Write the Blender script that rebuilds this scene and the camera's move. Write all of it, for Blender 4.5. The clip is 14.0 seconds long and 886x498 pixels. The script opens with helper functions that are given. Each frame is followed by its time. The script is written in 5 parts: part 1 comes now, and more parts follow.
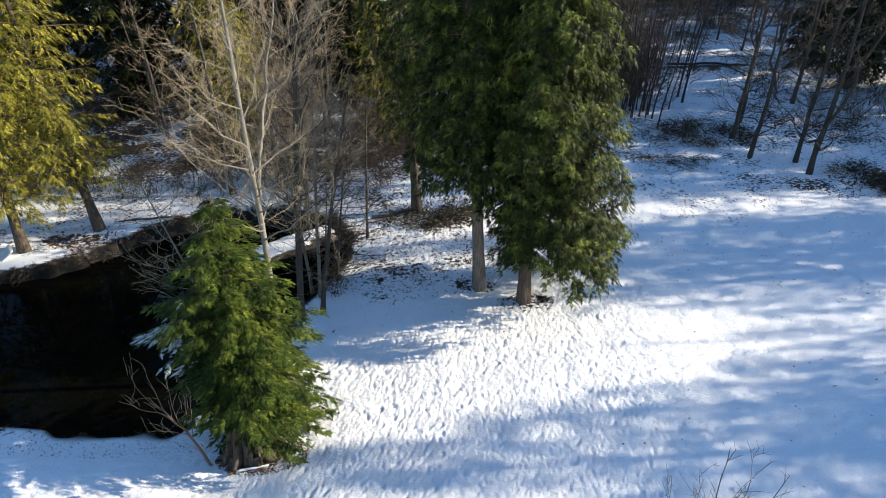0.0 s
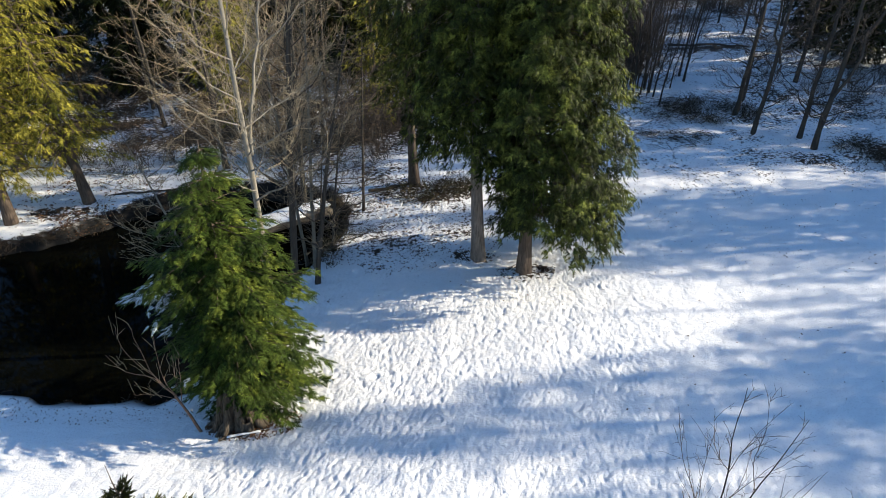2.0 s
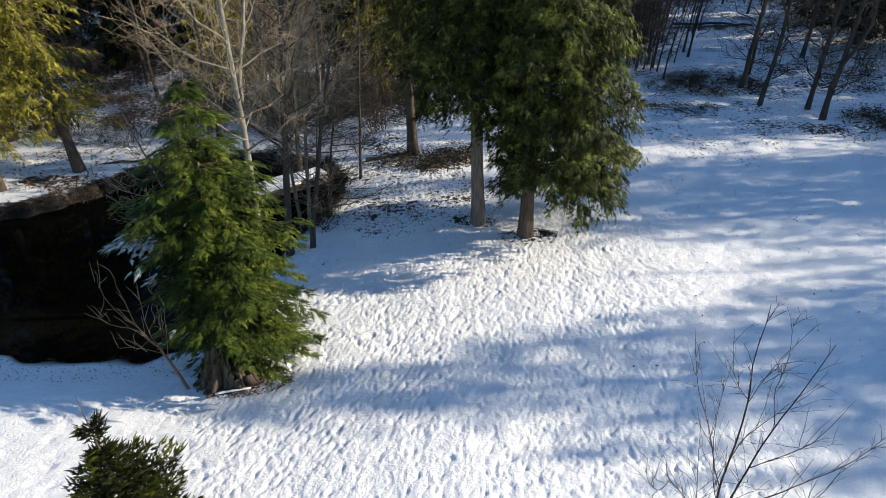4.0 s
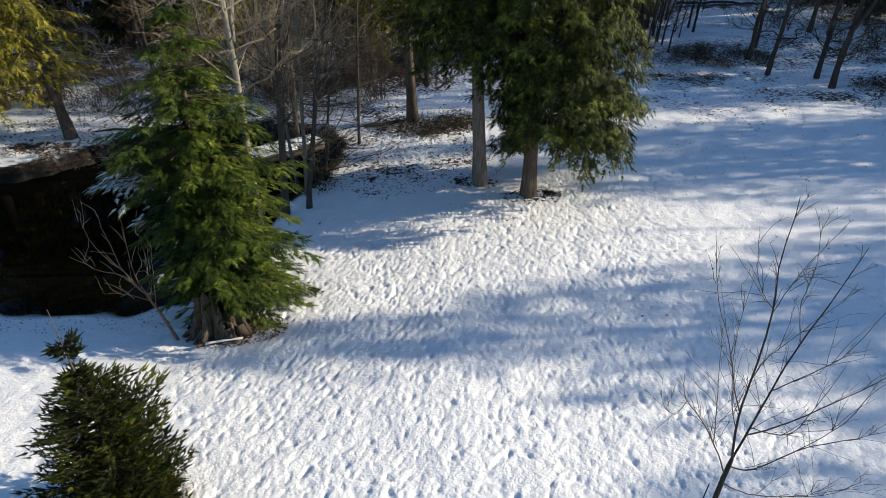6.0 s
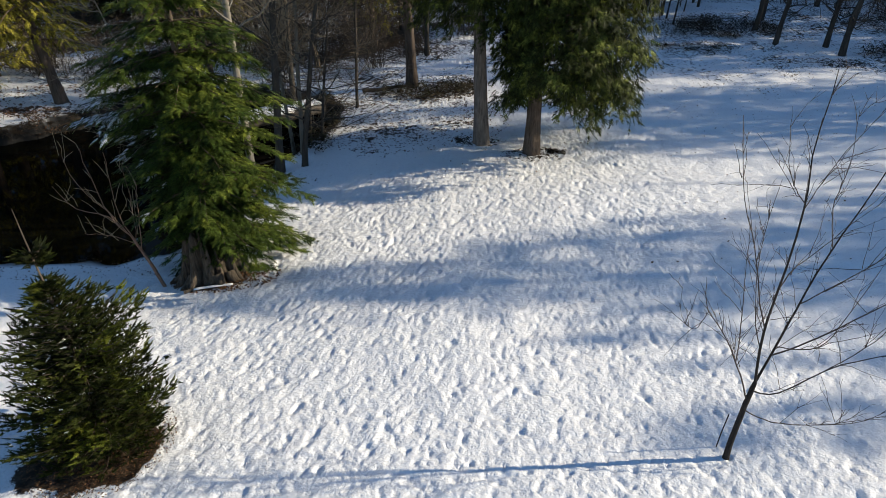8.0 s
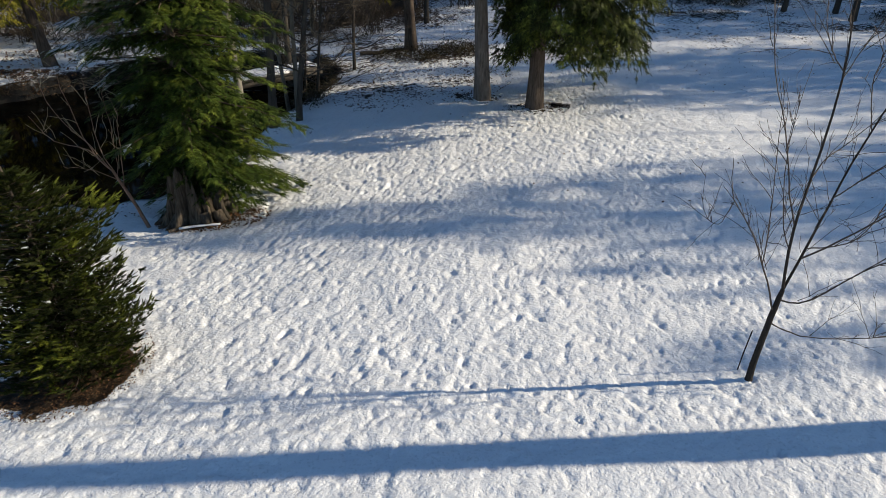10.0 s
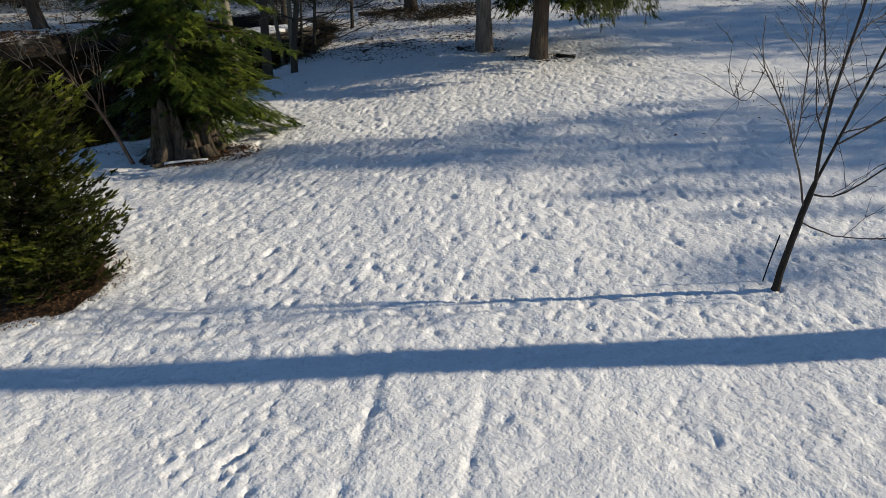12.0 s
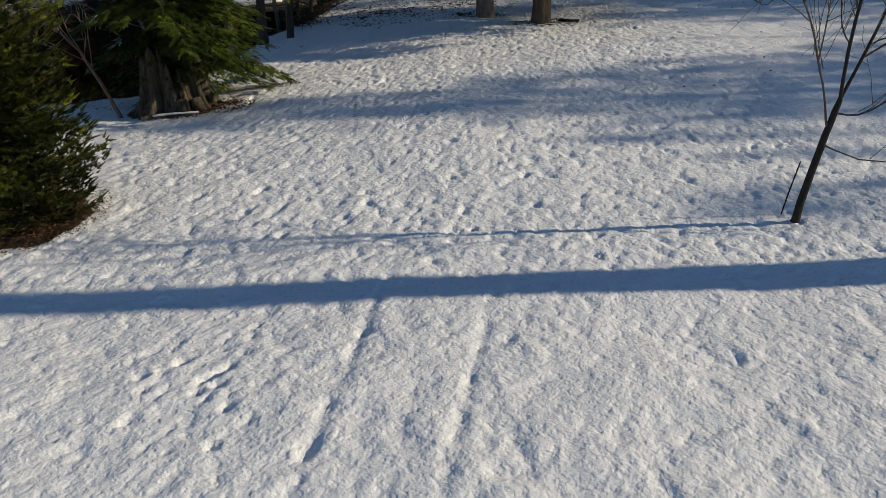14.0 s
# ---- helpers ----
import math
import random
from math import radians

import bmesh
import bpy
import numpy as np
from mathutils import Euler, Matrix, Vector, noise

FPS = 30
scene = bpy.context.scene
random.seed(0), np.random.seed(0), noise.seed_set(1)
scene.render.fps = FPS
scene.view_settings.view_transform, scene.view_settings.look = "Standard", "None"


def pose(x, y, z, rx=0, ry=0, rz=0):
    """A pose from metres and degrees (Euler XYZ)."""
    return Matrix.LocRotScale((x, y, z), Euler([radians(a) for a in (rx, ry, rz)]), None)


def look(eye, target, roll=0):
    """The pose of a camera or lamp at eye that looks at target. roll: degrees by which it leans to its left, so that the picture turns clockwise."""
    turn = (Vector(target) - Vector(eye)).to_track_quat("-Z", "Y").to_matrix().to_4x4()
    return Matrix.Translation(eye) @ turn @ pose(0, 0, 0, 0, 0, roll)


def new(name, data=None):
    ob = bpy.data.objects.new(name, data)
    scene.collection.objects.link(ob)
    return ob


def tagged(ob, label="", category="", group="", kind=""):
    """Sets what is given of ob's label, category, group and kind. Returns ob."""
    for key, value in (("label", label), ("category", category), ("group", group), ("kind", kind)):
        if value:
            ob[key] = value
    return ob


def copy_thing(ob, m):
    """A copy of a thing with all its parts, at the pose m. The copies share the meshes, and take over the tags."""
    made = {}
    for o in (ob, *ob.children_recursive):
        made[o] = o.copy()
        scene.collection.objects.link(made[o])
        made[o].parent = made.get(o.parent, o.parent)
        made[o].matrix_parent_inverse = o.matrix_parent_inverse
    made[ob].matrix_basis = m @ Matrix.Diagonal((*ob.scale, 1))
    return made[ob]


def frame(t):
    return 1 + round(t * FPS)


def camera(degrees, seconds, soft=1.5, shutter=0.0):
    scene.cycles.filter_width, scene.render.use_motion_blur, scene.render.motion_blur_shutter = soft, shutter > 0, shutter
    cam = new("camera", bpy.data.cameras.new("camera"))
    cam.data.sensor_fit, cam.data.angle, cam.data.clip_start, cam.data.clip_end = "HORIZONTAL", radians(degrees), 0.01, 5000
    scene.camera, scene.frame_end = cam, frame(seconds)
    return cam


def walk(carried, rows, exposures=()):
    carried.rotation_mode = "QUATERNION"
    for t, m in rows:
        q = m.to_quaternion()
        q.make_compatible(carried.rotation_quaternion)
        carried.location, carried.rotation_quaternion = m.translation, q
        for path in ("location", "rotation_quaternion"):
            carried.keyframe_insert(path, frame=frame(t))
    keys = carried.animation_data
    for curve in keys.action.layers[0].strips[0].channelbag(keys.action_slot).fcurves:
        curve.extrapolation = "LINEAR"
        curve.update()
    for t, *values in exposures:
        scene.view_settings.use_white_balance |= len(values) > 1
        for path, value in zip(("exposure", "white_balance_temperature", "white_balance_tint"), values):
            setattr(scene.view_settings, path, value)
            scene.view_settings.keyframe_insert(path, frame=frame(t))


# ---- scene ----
cam = camera(71.0, 14.0, soft=0.7)
PATH = [
    (0, (0.044, 0.022, 15.887), (0.04, 1.784, 14.941), -0.6),
    (0.5, (0.017, 0.018, 15.678), (0.016, 1.779, 14.729), -0.6),
    (1, (0.026, 0.045, 15.34), (0.026, 1.802, 14.385), -0.5),
    (1.5, (0.009, 0.075, 14.916), (0.011, 1.831, 13.959), -0.4),
    (2, (0.003, 0.101, 14.486), (0.007, 1.856, 13.527), -0.4),
    (2.5, (0.022, 0.16, 14.101), (0.026, 1.912, 13.136), -0.3),
    (3, (0.026, 0.18, 13.682), (0.031, 1.931, 12.714), -0.3),
    (5.5, (0.086, 0.096, 11.37), (0.086, 1.846, 10.403), -0.4),
    (6, (0.063, 0.08, 10.935), (0.063, 1.829, 9.966), -0.4),
    (6.5, (0.056, 0.073, 10.509), (0.056, 1.821, 9.537), -0.3),
    (7, (0.047, 0.069, 10.037), (0.049, 1.817, 9.065), -0.3),
    (7.5, (0.044, 0.062, 9.576), (0.045, 1.81, 8.604), -0.3),
    (10, (0.068, 0.048, 7.213), (0.067, 1.796, 6.241), -0.3),
    (10.5, (0.078, 0.066, 6.759), (0.076, 1.813, 5.785), -0.4),
    (11, (0.107, 0.068, 6.31), (0.101, 1.814, 5.334), -0.4),
    (11.5, (0.126, 0.065, 5.86), (0.116, 1.811, 4.884), -0.6),
    (12, (0.129, 0.068, 5.417), (0.119, 1.813, 4.438), -0.6),
    (12.5, (0.132, 0.067, 4.973), (0.121, 1.81, 3.992), -0.7),
    (13, (0.147, 0.067, 4.527), (0.133, 1.809, 3.544), -0.7),
    (13.5, (0.144, 0.064, 4.256), (0.131, 1.804, 3.27), -0.7),
    (14, (0.149, 0.075, 4.266), (0.136, 1.814, 3.279), -0.7),
]
EXPOSURE = [(0.0, 1.57, 5750, 8), (3.0, 1.32, 5760, 8), (6.5, 0.99, 5830, 8), (10.0, 0.66, 5880, 8), (12.0, 0.40, 5960, 8), (13.3, 0.19, 6000, 8), (14.0, 0.11, 6020, 8)]
walk(cam, [(t, look(eye, target, roll)) for t, eye, target, roll in PATH], EXPOSURE)

# ---------------------------------------------------------------- world and sun
SUN_ELEV, SUN_AZ = radians(21.0), radians(3.0)      # azimuth counted from +x towards +y
world = bpy.data.worlds.new("winter_sky")
scene.world = world
world.use_nodes = True
wn = world.node_tree
sky = wn.nodes.new("ShaderNodeTexSky")
sky.sky_type, sky.sun_disc = "NISHITA", False
sky.air_density, sky.dust_density, sky.ozone_density = 1.0, 0.1, 3.2
sky.sun_elevation, sky.sun_rotation = SUN_ELEV, radians(90) - SUN_AZ
wn.links.new(sky.outputs["Color"], wn.nodes["Background"].inputs["Color"])
wn.nodes["Background"].inputs["Strength"].default_value = 0.070
sun_data = bpy.data.lights.new("sun", "SUN")
sun_data.energy, sun_data.angle, sun_data.color = 3.8, radians(0.53), (1.0, 0.825, 0.585)
sun_way = Vector((math.cos(SUN_ELEV) * math.cos(SUN_AZ), math.cos(SUN_ELEV) * math.sin(SUN_AZ), math.sin(SUN_ELEV)))
sun = new("sun", sun_data)
sun.matrix_world = look(sun_way * 60, (0, 0, 0))


# ---------------------------------------------------------------- node helpers
class Nodes:
    def __init__(self, name):
        self.mat = bpy.data.materials.new(name)
        self.mat.use_nodes = True
        self.t = self.mat.node_tree
        self.bsdf = self.t.nodes["Principled BSDF"]
        self.out = self.t.nodes["Material Output"]

    def node(self, kind, **sets):
        n = self.t.nodes.new(kind)
        for k, v in sets.items():
            n.inputs[k.replace("_", " ")].default_value = v
        return n

    def link(self, a, b):
        self.t.links.new(a, b)

    def coords(self, world_space=True):
        if world_space:
            return self.t.nodes.new("ShaderNodeNewGeometry").outputs["Position"]
        return self.t.nodes.new("ShaderNodeTexCoord").outputs["Object"]

    def noise(self, vec, scale, detail=4.0, rough=0.55, stretch=None):
        if stretch:
            m = self.node("ShaderNodeMapping", Scale=stretch)
            self.link(vec, m.inputs["Vector"])
            vec = m.outputs["Vector"]
        n = self.node("ShaderNodeTexNoise", Scale=scale, Detail=detail, Roughness=rough)
        self.link(vec, n.inputs["Vector"])
        return n.outputs["Fac"]

    def ramp(self, fac, stops):
        r = self.t.nodes.new("ShaderNodeValToRGB")
        e = r.color_ramp.elements
        while len(e) < len(stops):
            e.new(0.5)
        for el, (p, c) in zip(e, stops):
            el.position = p
            el.color = (*c, 1) if isinstance(c, tuple) else (c, c, c, 1)
        self.link(fac, r.inputs["Fac"])
        return r.outputs["Color"]

    def mix(self, fac, a, b, blend="MIX"):
        n = self.t.nodes.new("ShaderNodeMix")
        n.data_type, n.blend_type = "RGBA", blend
        for sock, val in ((n.inputs[0], fac), (n.inputs[6], a), (n.inputs[7], b)):
            if isinstance(val, (int, float)):
                sock.default_value = val
            elif isinstance(val, tuple):
                sock.default_value = (*val, 1)
            else:
                self.link(val, sock)
        return n.outputs[2]

    def math(self, op, a, b=0.0):
        n = self.t.nodes.new("ShaderNodeMath")
        n.operation = op
        for sock, val in ((n.inputs[0], a), (n.inputs[1], b)):
            if isinstance(val, (int, float)):
                sock.default_value = val
            else:
                self.link(val, sock)
        return n.outputs[0]

    def bump(self, height, strength, distance):
        b = self.node("ShaderNodeBump", Strength=strength, Distance=distance)
        self.link(height, b.inputs["Height"])
        self.link(b.outputs["Normal"], self.bsdf.inputs["Normal"])

    def colour(self, c):
        if isinstance(c, tuple):
            self.bsdf.inputs["Base Color"].default_value = (*c, 1)
        else:
            self.link(c, self.bsdf.inputs["Base Color"])

    def rough(self, r, spec=0.3):
        self.bsdf.inputs["Roughness"].default_value = r
        self.bsdf.inputs["Specular IOR Level"].default_value = spec
        return self.mat


def foliage_material(name, dark, mid, tip, leak=0.3):
    """Needles: patches of tone, a random tone for each sprig, some light passing through."""
    n = Nodes(name)
    p = n.coords()
    patch = n.ramp(n.noise(p, 1.5, 4, 0.6), [(0.33, dark), (0.52, mid), (0.72, tip)])
    isl = n.t.nodes.new("ShaderNodeNewGeometry").outputs["Random Per Island"]
    tone = n.ramp(isl, [(0.0, 0.40), (0.6, 1.0), (1.0, 1.8)])
    col = n.mix(1.0, patch, tone, "MULTIPLY")
    n.colour(col)
    n.rough(0.6, 0.12)
    tr = n.t.nodes.new("ShaderNodeBsdfTranslucent")
    n.link(col, tr.inputs["Color"])
    m = n.node("ShaderNodeMixShader", Fac=leak)
    n.link(n.bsdf.outputs[0], m.inputs[1])
    n.link(tr.outputs[0], m.inputs[2])
    n.link(m.outputs[0], n.out.inputs["Surface"])
    return n.mat


def bark_material(name, a, b, c, scale=6.0, relief=0.02):
    n = Nodes(name)
    p = n.coords()
    f = n.noise(p, scale, 6, 0.65, (2.2, 2.2, 0.35))
    big = n.noise(p, 0.9, 3)
    col = n.mix(n.ramp(big, [(0.35, 0.0), (0.7, 1.0)]), n.ramp(f, [(0.3, a), (0.7, b)]), c)
    n.colour(n.mix(0.35, col, n.ramp(f, [(0.25, a), (0.65, b)])))
    n.bump(f, 0.8, relief)
    return n.rough(0.9, 0.15)


def plain_material(name, a, b, scale=8.0, rough=0.85, relief=0.01, stretch=None):
    n = Nodes(name)
    p = n.coords()
    f = n.noise(p, scale, 6, 0.65, stretch)
    n.colour(n.ramp(f, [(0.3, a), (0.7, b)]))
    n.bump(f, 0.6, relief)
    return n.rough(rough, 0.2)


def twig_material(name, a, b):
    n = Nodes(name)
    p = n.coords()
    isl = n.t.nodes.new("ShaderNodeNewGeometry").outputs["Random Per Island"]
    col = n.mix(isl, n.ramp(n.noise(p, 5.0, 4), [(0.3, a), (0.7, b)]), b)
    n.colour(col)
    return n.rough(0.75, 0.25)


# ---------------------------------------------------------------- materials
def snow_material():
    """Old trodden snow: grain, greyer melt, and brown litter where it is thin under the trees."""
    n = Nodes("old_snow")
    p = n.coords()
    xyz = n.t.nodes.new("ShaderNodeSeparateXYZ")
    n.link(p, xyz.inputs[0])
    white = n.ramp(n.noise(p, 0.55, 5, 0.6), [(0.3, (0.84, 0.84, 0.84)), (0.7, (0.91, 0.91, 0.90))])
    grain = n.noise(p, 19.0, 2, 0.6)
    white = n.mix(n.ramp(grain, [(0.30, 0.45), (0.45, 0.0)]), white, (0.56, 0.56, 0.55))
    # leaf litter shows through: the attribute says how thin the snow lies
    thin = n.t.nodes.new("ShaderNodeAttribute")
    thin.attribute_name = "thin"
    spots = n.math("ADD", n.math("MULTIPLY", n.noise(p, 5.0, 8, 0.72), 0.7), n.math("MULTIPLY", n.noise(p, 0.5, 3), 0.3))
    cover = n.ramp(n.math("ADD", spots, n.math("MULTIPLY", thin.outputs["Fac"], 0.42)), [(0.655, 0.0), (0.70, 1.0)])
    litter = n.ramp(n.noise(p, 9.0, 6, 0.7), [(0.3, (0.010, 0.008, 0.005)), (0.52, (0.040, 0.026, 0.014)), (0.74, (0.11, 0.075, 0.042))])
    turned = n.node("ShaderNodeMapping", Rotation=(0, 0, radians(-38)), Scale=(0.95, 1.05, 1.0))
    n.link(p, turned.inputs["Vector"])
    lumps = n.noise(turned.outputs["Vector"], 7.0, 2, 0.5)
    crumbs = n.noise(turned.outputs["Vector"], 17.0, 2, 0.55)
    pits = n.math("ADD", n.ramp(n.noise(turned.outputs["Vector"], 9.5, 1.5, 0.5), [(0.50, 1.0), (0.72, 0.0)]), n.ramp(n.noise(turned.outputs["Vector"], 16.0, 1.0, 0.5), [(0.52, 0.6), (0.74, 0.0)]))
    h = n.math("ADD", n.math("ADD", n.math("MULTIPLY", crumbs, 0.7), n.math("MULTIPLY", lumps, 0.7)), n.math("MULTIPLY", pits, 0.45))
    h = n.math("ADD", h, n.math("MULTIPLY", n.noise(p, 46.0, 3, 0.7), 0.32))
    n.bump(h, 1.0, 0.016)
    # near-black ground colour at and inside the pond's edge, by an attribute
    bank_dark = n.t.nodes.new("ShaderNodeAttribute")
    bank_dark.attribute_name = "bank_dark"
    bank_black = n.ramp(n.noise(p, 4.0, 5), [(0.3, (0.0015, 0.0015, 0.001)), (0.7, (0.005, 0.004, 0.003))])
    n.colour(n.mix(bank_dark.outputs["Fac"], n.mix(cover, white, litter), bank_black))
    n.rough(0.7, 0.25)
    return n.mat


SNOW = snow_material()


def snow_cap_material():
    n = Nodes("settled_snow")
    p = n.coords()
    f = n.noise(p, 9.0, 6, 0.65)
    n.colour(n.ramp(f, [(0.25, (0.62, 0.63, 0.65)), (0.5, (0.80, 0.80, 0.81))]))
    n.bump(f, 0.5, 0.03)
    return n.rough(0.7, 0.25)


def water_material():
    n = Nodes("dark_pond_water")
    p = n.coords()
    f = n.noise(p, 1.3, 3)
    n.colour(n.ramp(f, [(0.3, (0.0015, 0.002, 0.0015)), (0.7, (0.003, 0.003, 0.002))]))
    n.bump(n.noise(p, 3.0, 2), 0.05, 0.02)
    n.bsdf.inputs["IOR"].default_value = 1.33
    n.rough(0.03, 0.05)
    return n.mat


SNOW_CAP = snow_cap_material()
WATER = water_material()
HEMLOCK = foliage_material("hemlock_needles", (0.011, 0.020, 0.005), (0.052, 0.076, 0.012), (0.165, 0.190, 0.026), 0.06)
SPRUCE = foliage_material("spruce_needles", (0.010, 0.013, 0.003), (0.036, 0.044, 0.008), (0.165, 0.185, 0.018), 0.14)
CEDAR = foliage_material("cedar_sprays", (0.009, 0.013, 0.004), (0.048, 0.060, 0.012), (0.250, 0.272, 0.046), 0.14)
GOLD_CEDAR = foliage_material("yellow_cedar_sprays", (0.040, 0.040, 0.008), (0.220, 0.202, 0.026), (0.480, 0.415, 0.058), 0.22)
# needles darkened: the wood's shade is put into the firs' colour
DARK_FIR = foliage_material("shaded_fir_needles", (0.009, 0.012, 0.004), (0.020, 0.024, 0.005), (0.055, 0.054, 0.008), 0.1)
CEDAR_BARK = bark_material("cedar_bark", (0.026, 0.019, 0.014), (0.155, 0.118, 0.090), (0.090, 0.070, 0.054))
# paler grey copy of the cedar bark, with sun on the trunk coloured in
SUNLIT_CEDAR_BARK = bark_material("sunlit_grey_cedar_bark", (0.050, 0.040, 0.031), (0.270, 0.222, 0.180), (0.180, 0.148, 0.120))
PALE_BARK = bark_material("pale_alder_bark", (0.07, 0.063, 0.050), (0.30, 0.27, 0.22), (0.16, 0.145, 0.118), 5.0, 0.01)
DARK_BARK = bark_material("dark_alder_bark", (0.020, 0.017, 0.014), (0.085, 0.070, 0.056), (0.060, 0.055, 0.046), 5.0, 0.012)
MID_BARK = bark_material("grey_alder_bark", (0.055, 0.047, 0.038), (0.24, 0.21, 0.165), (0.13, 0.115, 0.09), 5.0, 0.012)
SAPLING_BARK = bark_material("sapling_bark", (0.010, 0.008, 0.007), (0.062, 0.050, 0.041), (0.030, 0.025, 0.021), 14.0, 0.02)
STUMP_WOOD = bark_material("weathered_stump_wood", (0.006, 0.005, 0.004), (0.17, 0.135, 0.098), (0.045, 0.036, 0.026), 7.0, 0.06)
TWIG_TAN = twig_material("tan_twigs", (0.11, 0.080, 0.046), (0.33, 0.25, 0.15))
TWIG_PALE = twig_material("pale_twigs", (0.16, 0.125, 0.080), (0.38, 0.31, 0.20))
TWIG_BRUSH = twig_material("brush_twigs", (0.045, 0.032, 0.021), (0.200, 0.145, 0.090))
TWIG_DARK = twig_material("dark_twigs", (0.028, 0.021, 0.016), (0.095, 0.072, 0.052))
TWIG_SAPLING = twig_material("sapling_twigs", (0.032, 0.024, 0.019), (0.105, 0.080, 0.064))
LEAF_BROWN = twig_material("fallen_brown_leaves", (0.040, 0.019, 0.009), (0.145, 0.075, 0.034))
BRAMBLE = foliage_material("bramble_leaves", (0.018, 0.018, 0.009), (0.040, 0.036, 0.016), (0.085, 0.065, 0.030), 0.1)
DEAD_SEDGE = twig_material("dead_sedge", (0.010, 0.008, 0.005), (0.055, 0.038, 0.022))
OLD_PLANK = plain_material("wet_grey_planks", (0.055, 0.045, 0.036), (0.16, 0.14, 0.115), 7.0, 0.8, 0.01, (0.4, 3.0, 3.0))
IRON = plain_material("rusted_iron", (0.010, 0.009, 0.008), (0.038, 0.028, 0.021), 20.0, 0.7, 0.004)
TIN = plain_material("weathered_tin", (0.42, 0.42, 0.41), (0.62, 0.62, 0.60), 5.0, 0.5, 0.004)


# ---------------------------------------------------------------- mesh helpers
class Buf:
    """Collects triangles and quads as arrays and makes one mesh of them."""

    def __init__(self):
        self.v, self.f, self.count = [], [], 0

    def add(self, verts, faces):
        verts = np.asarray(verts, dtype=np.float32).reshape(-1, 3)
        self.v.append(verts)
        self.f.append(np.asarray(faces, dtype=np.int32) + self.count)
        self.count += len(verts)

    def mesh(self, name, smooth=False):
        me = bpy.data.meshes.new(name)
        v = np.concatenate(self.v)
        me.vertices.add(len(v))
        me.vertices.foreach_set("co", v.ravel())
        sizes = np.concatenate([np.full(len(f), f.shape[1], dtype=np.int32) for f in self.f])
        loops = np.concatenate([f.ravel() for f in self.f])
        starts = np.concatenate([[0], np.cumsum(sizes)[:-1]]).astype(np.int32)
        me.loops.add(len(loops))
        me.loops.foreach_set("vertex_index", loops)
        me.polygons.add(len(sizes))
        me.polygons.foreach_set("loop_start", starts)
        me.polygons.foreach_set("loop_total", sizes)
        if smooth:
            me.polygons.foreach_set("use_smooth", np.ones(len(sizes), dtype=bool))
        me.update(calc_edges=True)
        me.validate()
        return me

    def tube(self, pts, radii, n=6, cap=True):
        pts = np.asarray(pts, dtype=float)
        k = len(pts)
        tang = np.gradient(pts, axis=0)
        tang /= np.linalg.norm(tang, axis=1)[:, None] + 1e-9
        ref = np.array([0.0, 0.0, 1.0]) if abs(tang[:, 2].mean()) < 0.8 else np.array([1.0, 0.0, 0.0])
        a = np.cross(tang, ref)
        a /= np.linalg.norm(a, axis=1)[:, None] + 1e-9
        b = np.cross(tang, a)
        ang = np.linspace(0, 2 * np.pi, n, endpoint=False)
        r = np.asarray(radii, dtype=float).reshape(k, -1)
        ring = pts[:, None, :] + (np.cos(ang)[None, :, None] * a[:, None, :] + np.sin(ang)[None, :, None] * b[:, None, :]) * r[:, :, None]
        i, j = np.meshgrid(np.arange(k - 1), np.arange(n), indexing="ij")
        j2 = (j + 1) % n
        quads = np.stack([i * n + j, i * n + j2, (i + 1) * n + j2, (i + 1) * n + j], axis=-1).reshape(-1, 4)
        self.add(ring.reshape(-1, 3), quads)
        if cap:
            top = np.arange(n)[None, :] + (k - 1) * n
            self.f.append(top.astype(np.int32) + self.count - k * n)


def part(name, buf, material, parent=None, label="", smooth=False):
    me = buf.mesh(name, smooth) if isinstance(buf, Buf) else buf
    if not me.materials:
        me.materials.append(material)
    ob = new(name, me)
    ob.parent = parent
    if label:
        tagged(ob, label)
    return ob


def thing(name, at, label, category, group="", kind="", turn=0.0, size=1.0):
    ob = new(name)
    ob.empty_display_size = 0.2
    ob.matrix_basis = Matrix.LocRotScale(at, Euler((0, 0, radians(turn))), (size, size, size))
    return tagged(ob, label, category, group, kind)


def smooth_step(a, b, x):
    t = np.clip((x - a) / (b - a), 0, 1)
    return t * t * (3 - 2 * t)


def lattice(seed, size=256):
    return np.random.default_rng(seed).random((size, size))


LATTICE = [lattice(s) for s in range(6)]


def value_noise(x, y, seed=0):
    """Smooth noise from 0 to 1 over arrays, one lump a metre."""
    g = LATTICE[seed % 6]
    xi, yi = np.floor(x).astype(int), np.floor(y).astype(int)
    fx, fy = x - xi, y - yi
    fx, fy = fx * fx * (3 - 2 * fx), fy * fy * (3 - 2 * fy)
    s = len(g)
    a, b = g[xi % s, yi % s], g[(xi + 1) % s, yi % s]
    c, d = g[xi % s, (yi + 1) % s], g[(xi + 1) % s, (yi + 1) % s]
    return (a * (1 - fx) + b * fx) * (1 - fy) + (c * (1 - fx) + d * fx) * fy


# ---------------------------------------------------------------- ground
POND = [(-60, 17.5), (-30, 16.9), (-15.5, 16.95), (-13.4, 16.75), (-11.5, 16.75), (-9.6, 16.7), (-7.6, 18.0), (-7.2, 21.5), (-6.9, 24.6), (-5.9, 26.0),
        (-5.2, 28.2), (-5.0, 30.6), (-6.6, 33.6), (-9.4, 34.3), (-13.4, 34.8), (-16.2, 33.4), (-17.6, 31.7), (-19.2, 30.1), (-20.8, 28.6), (-23.0, 27.7), (-30, 26.6), (-60, 27.0)]
WATER_LEVEL = -0.85


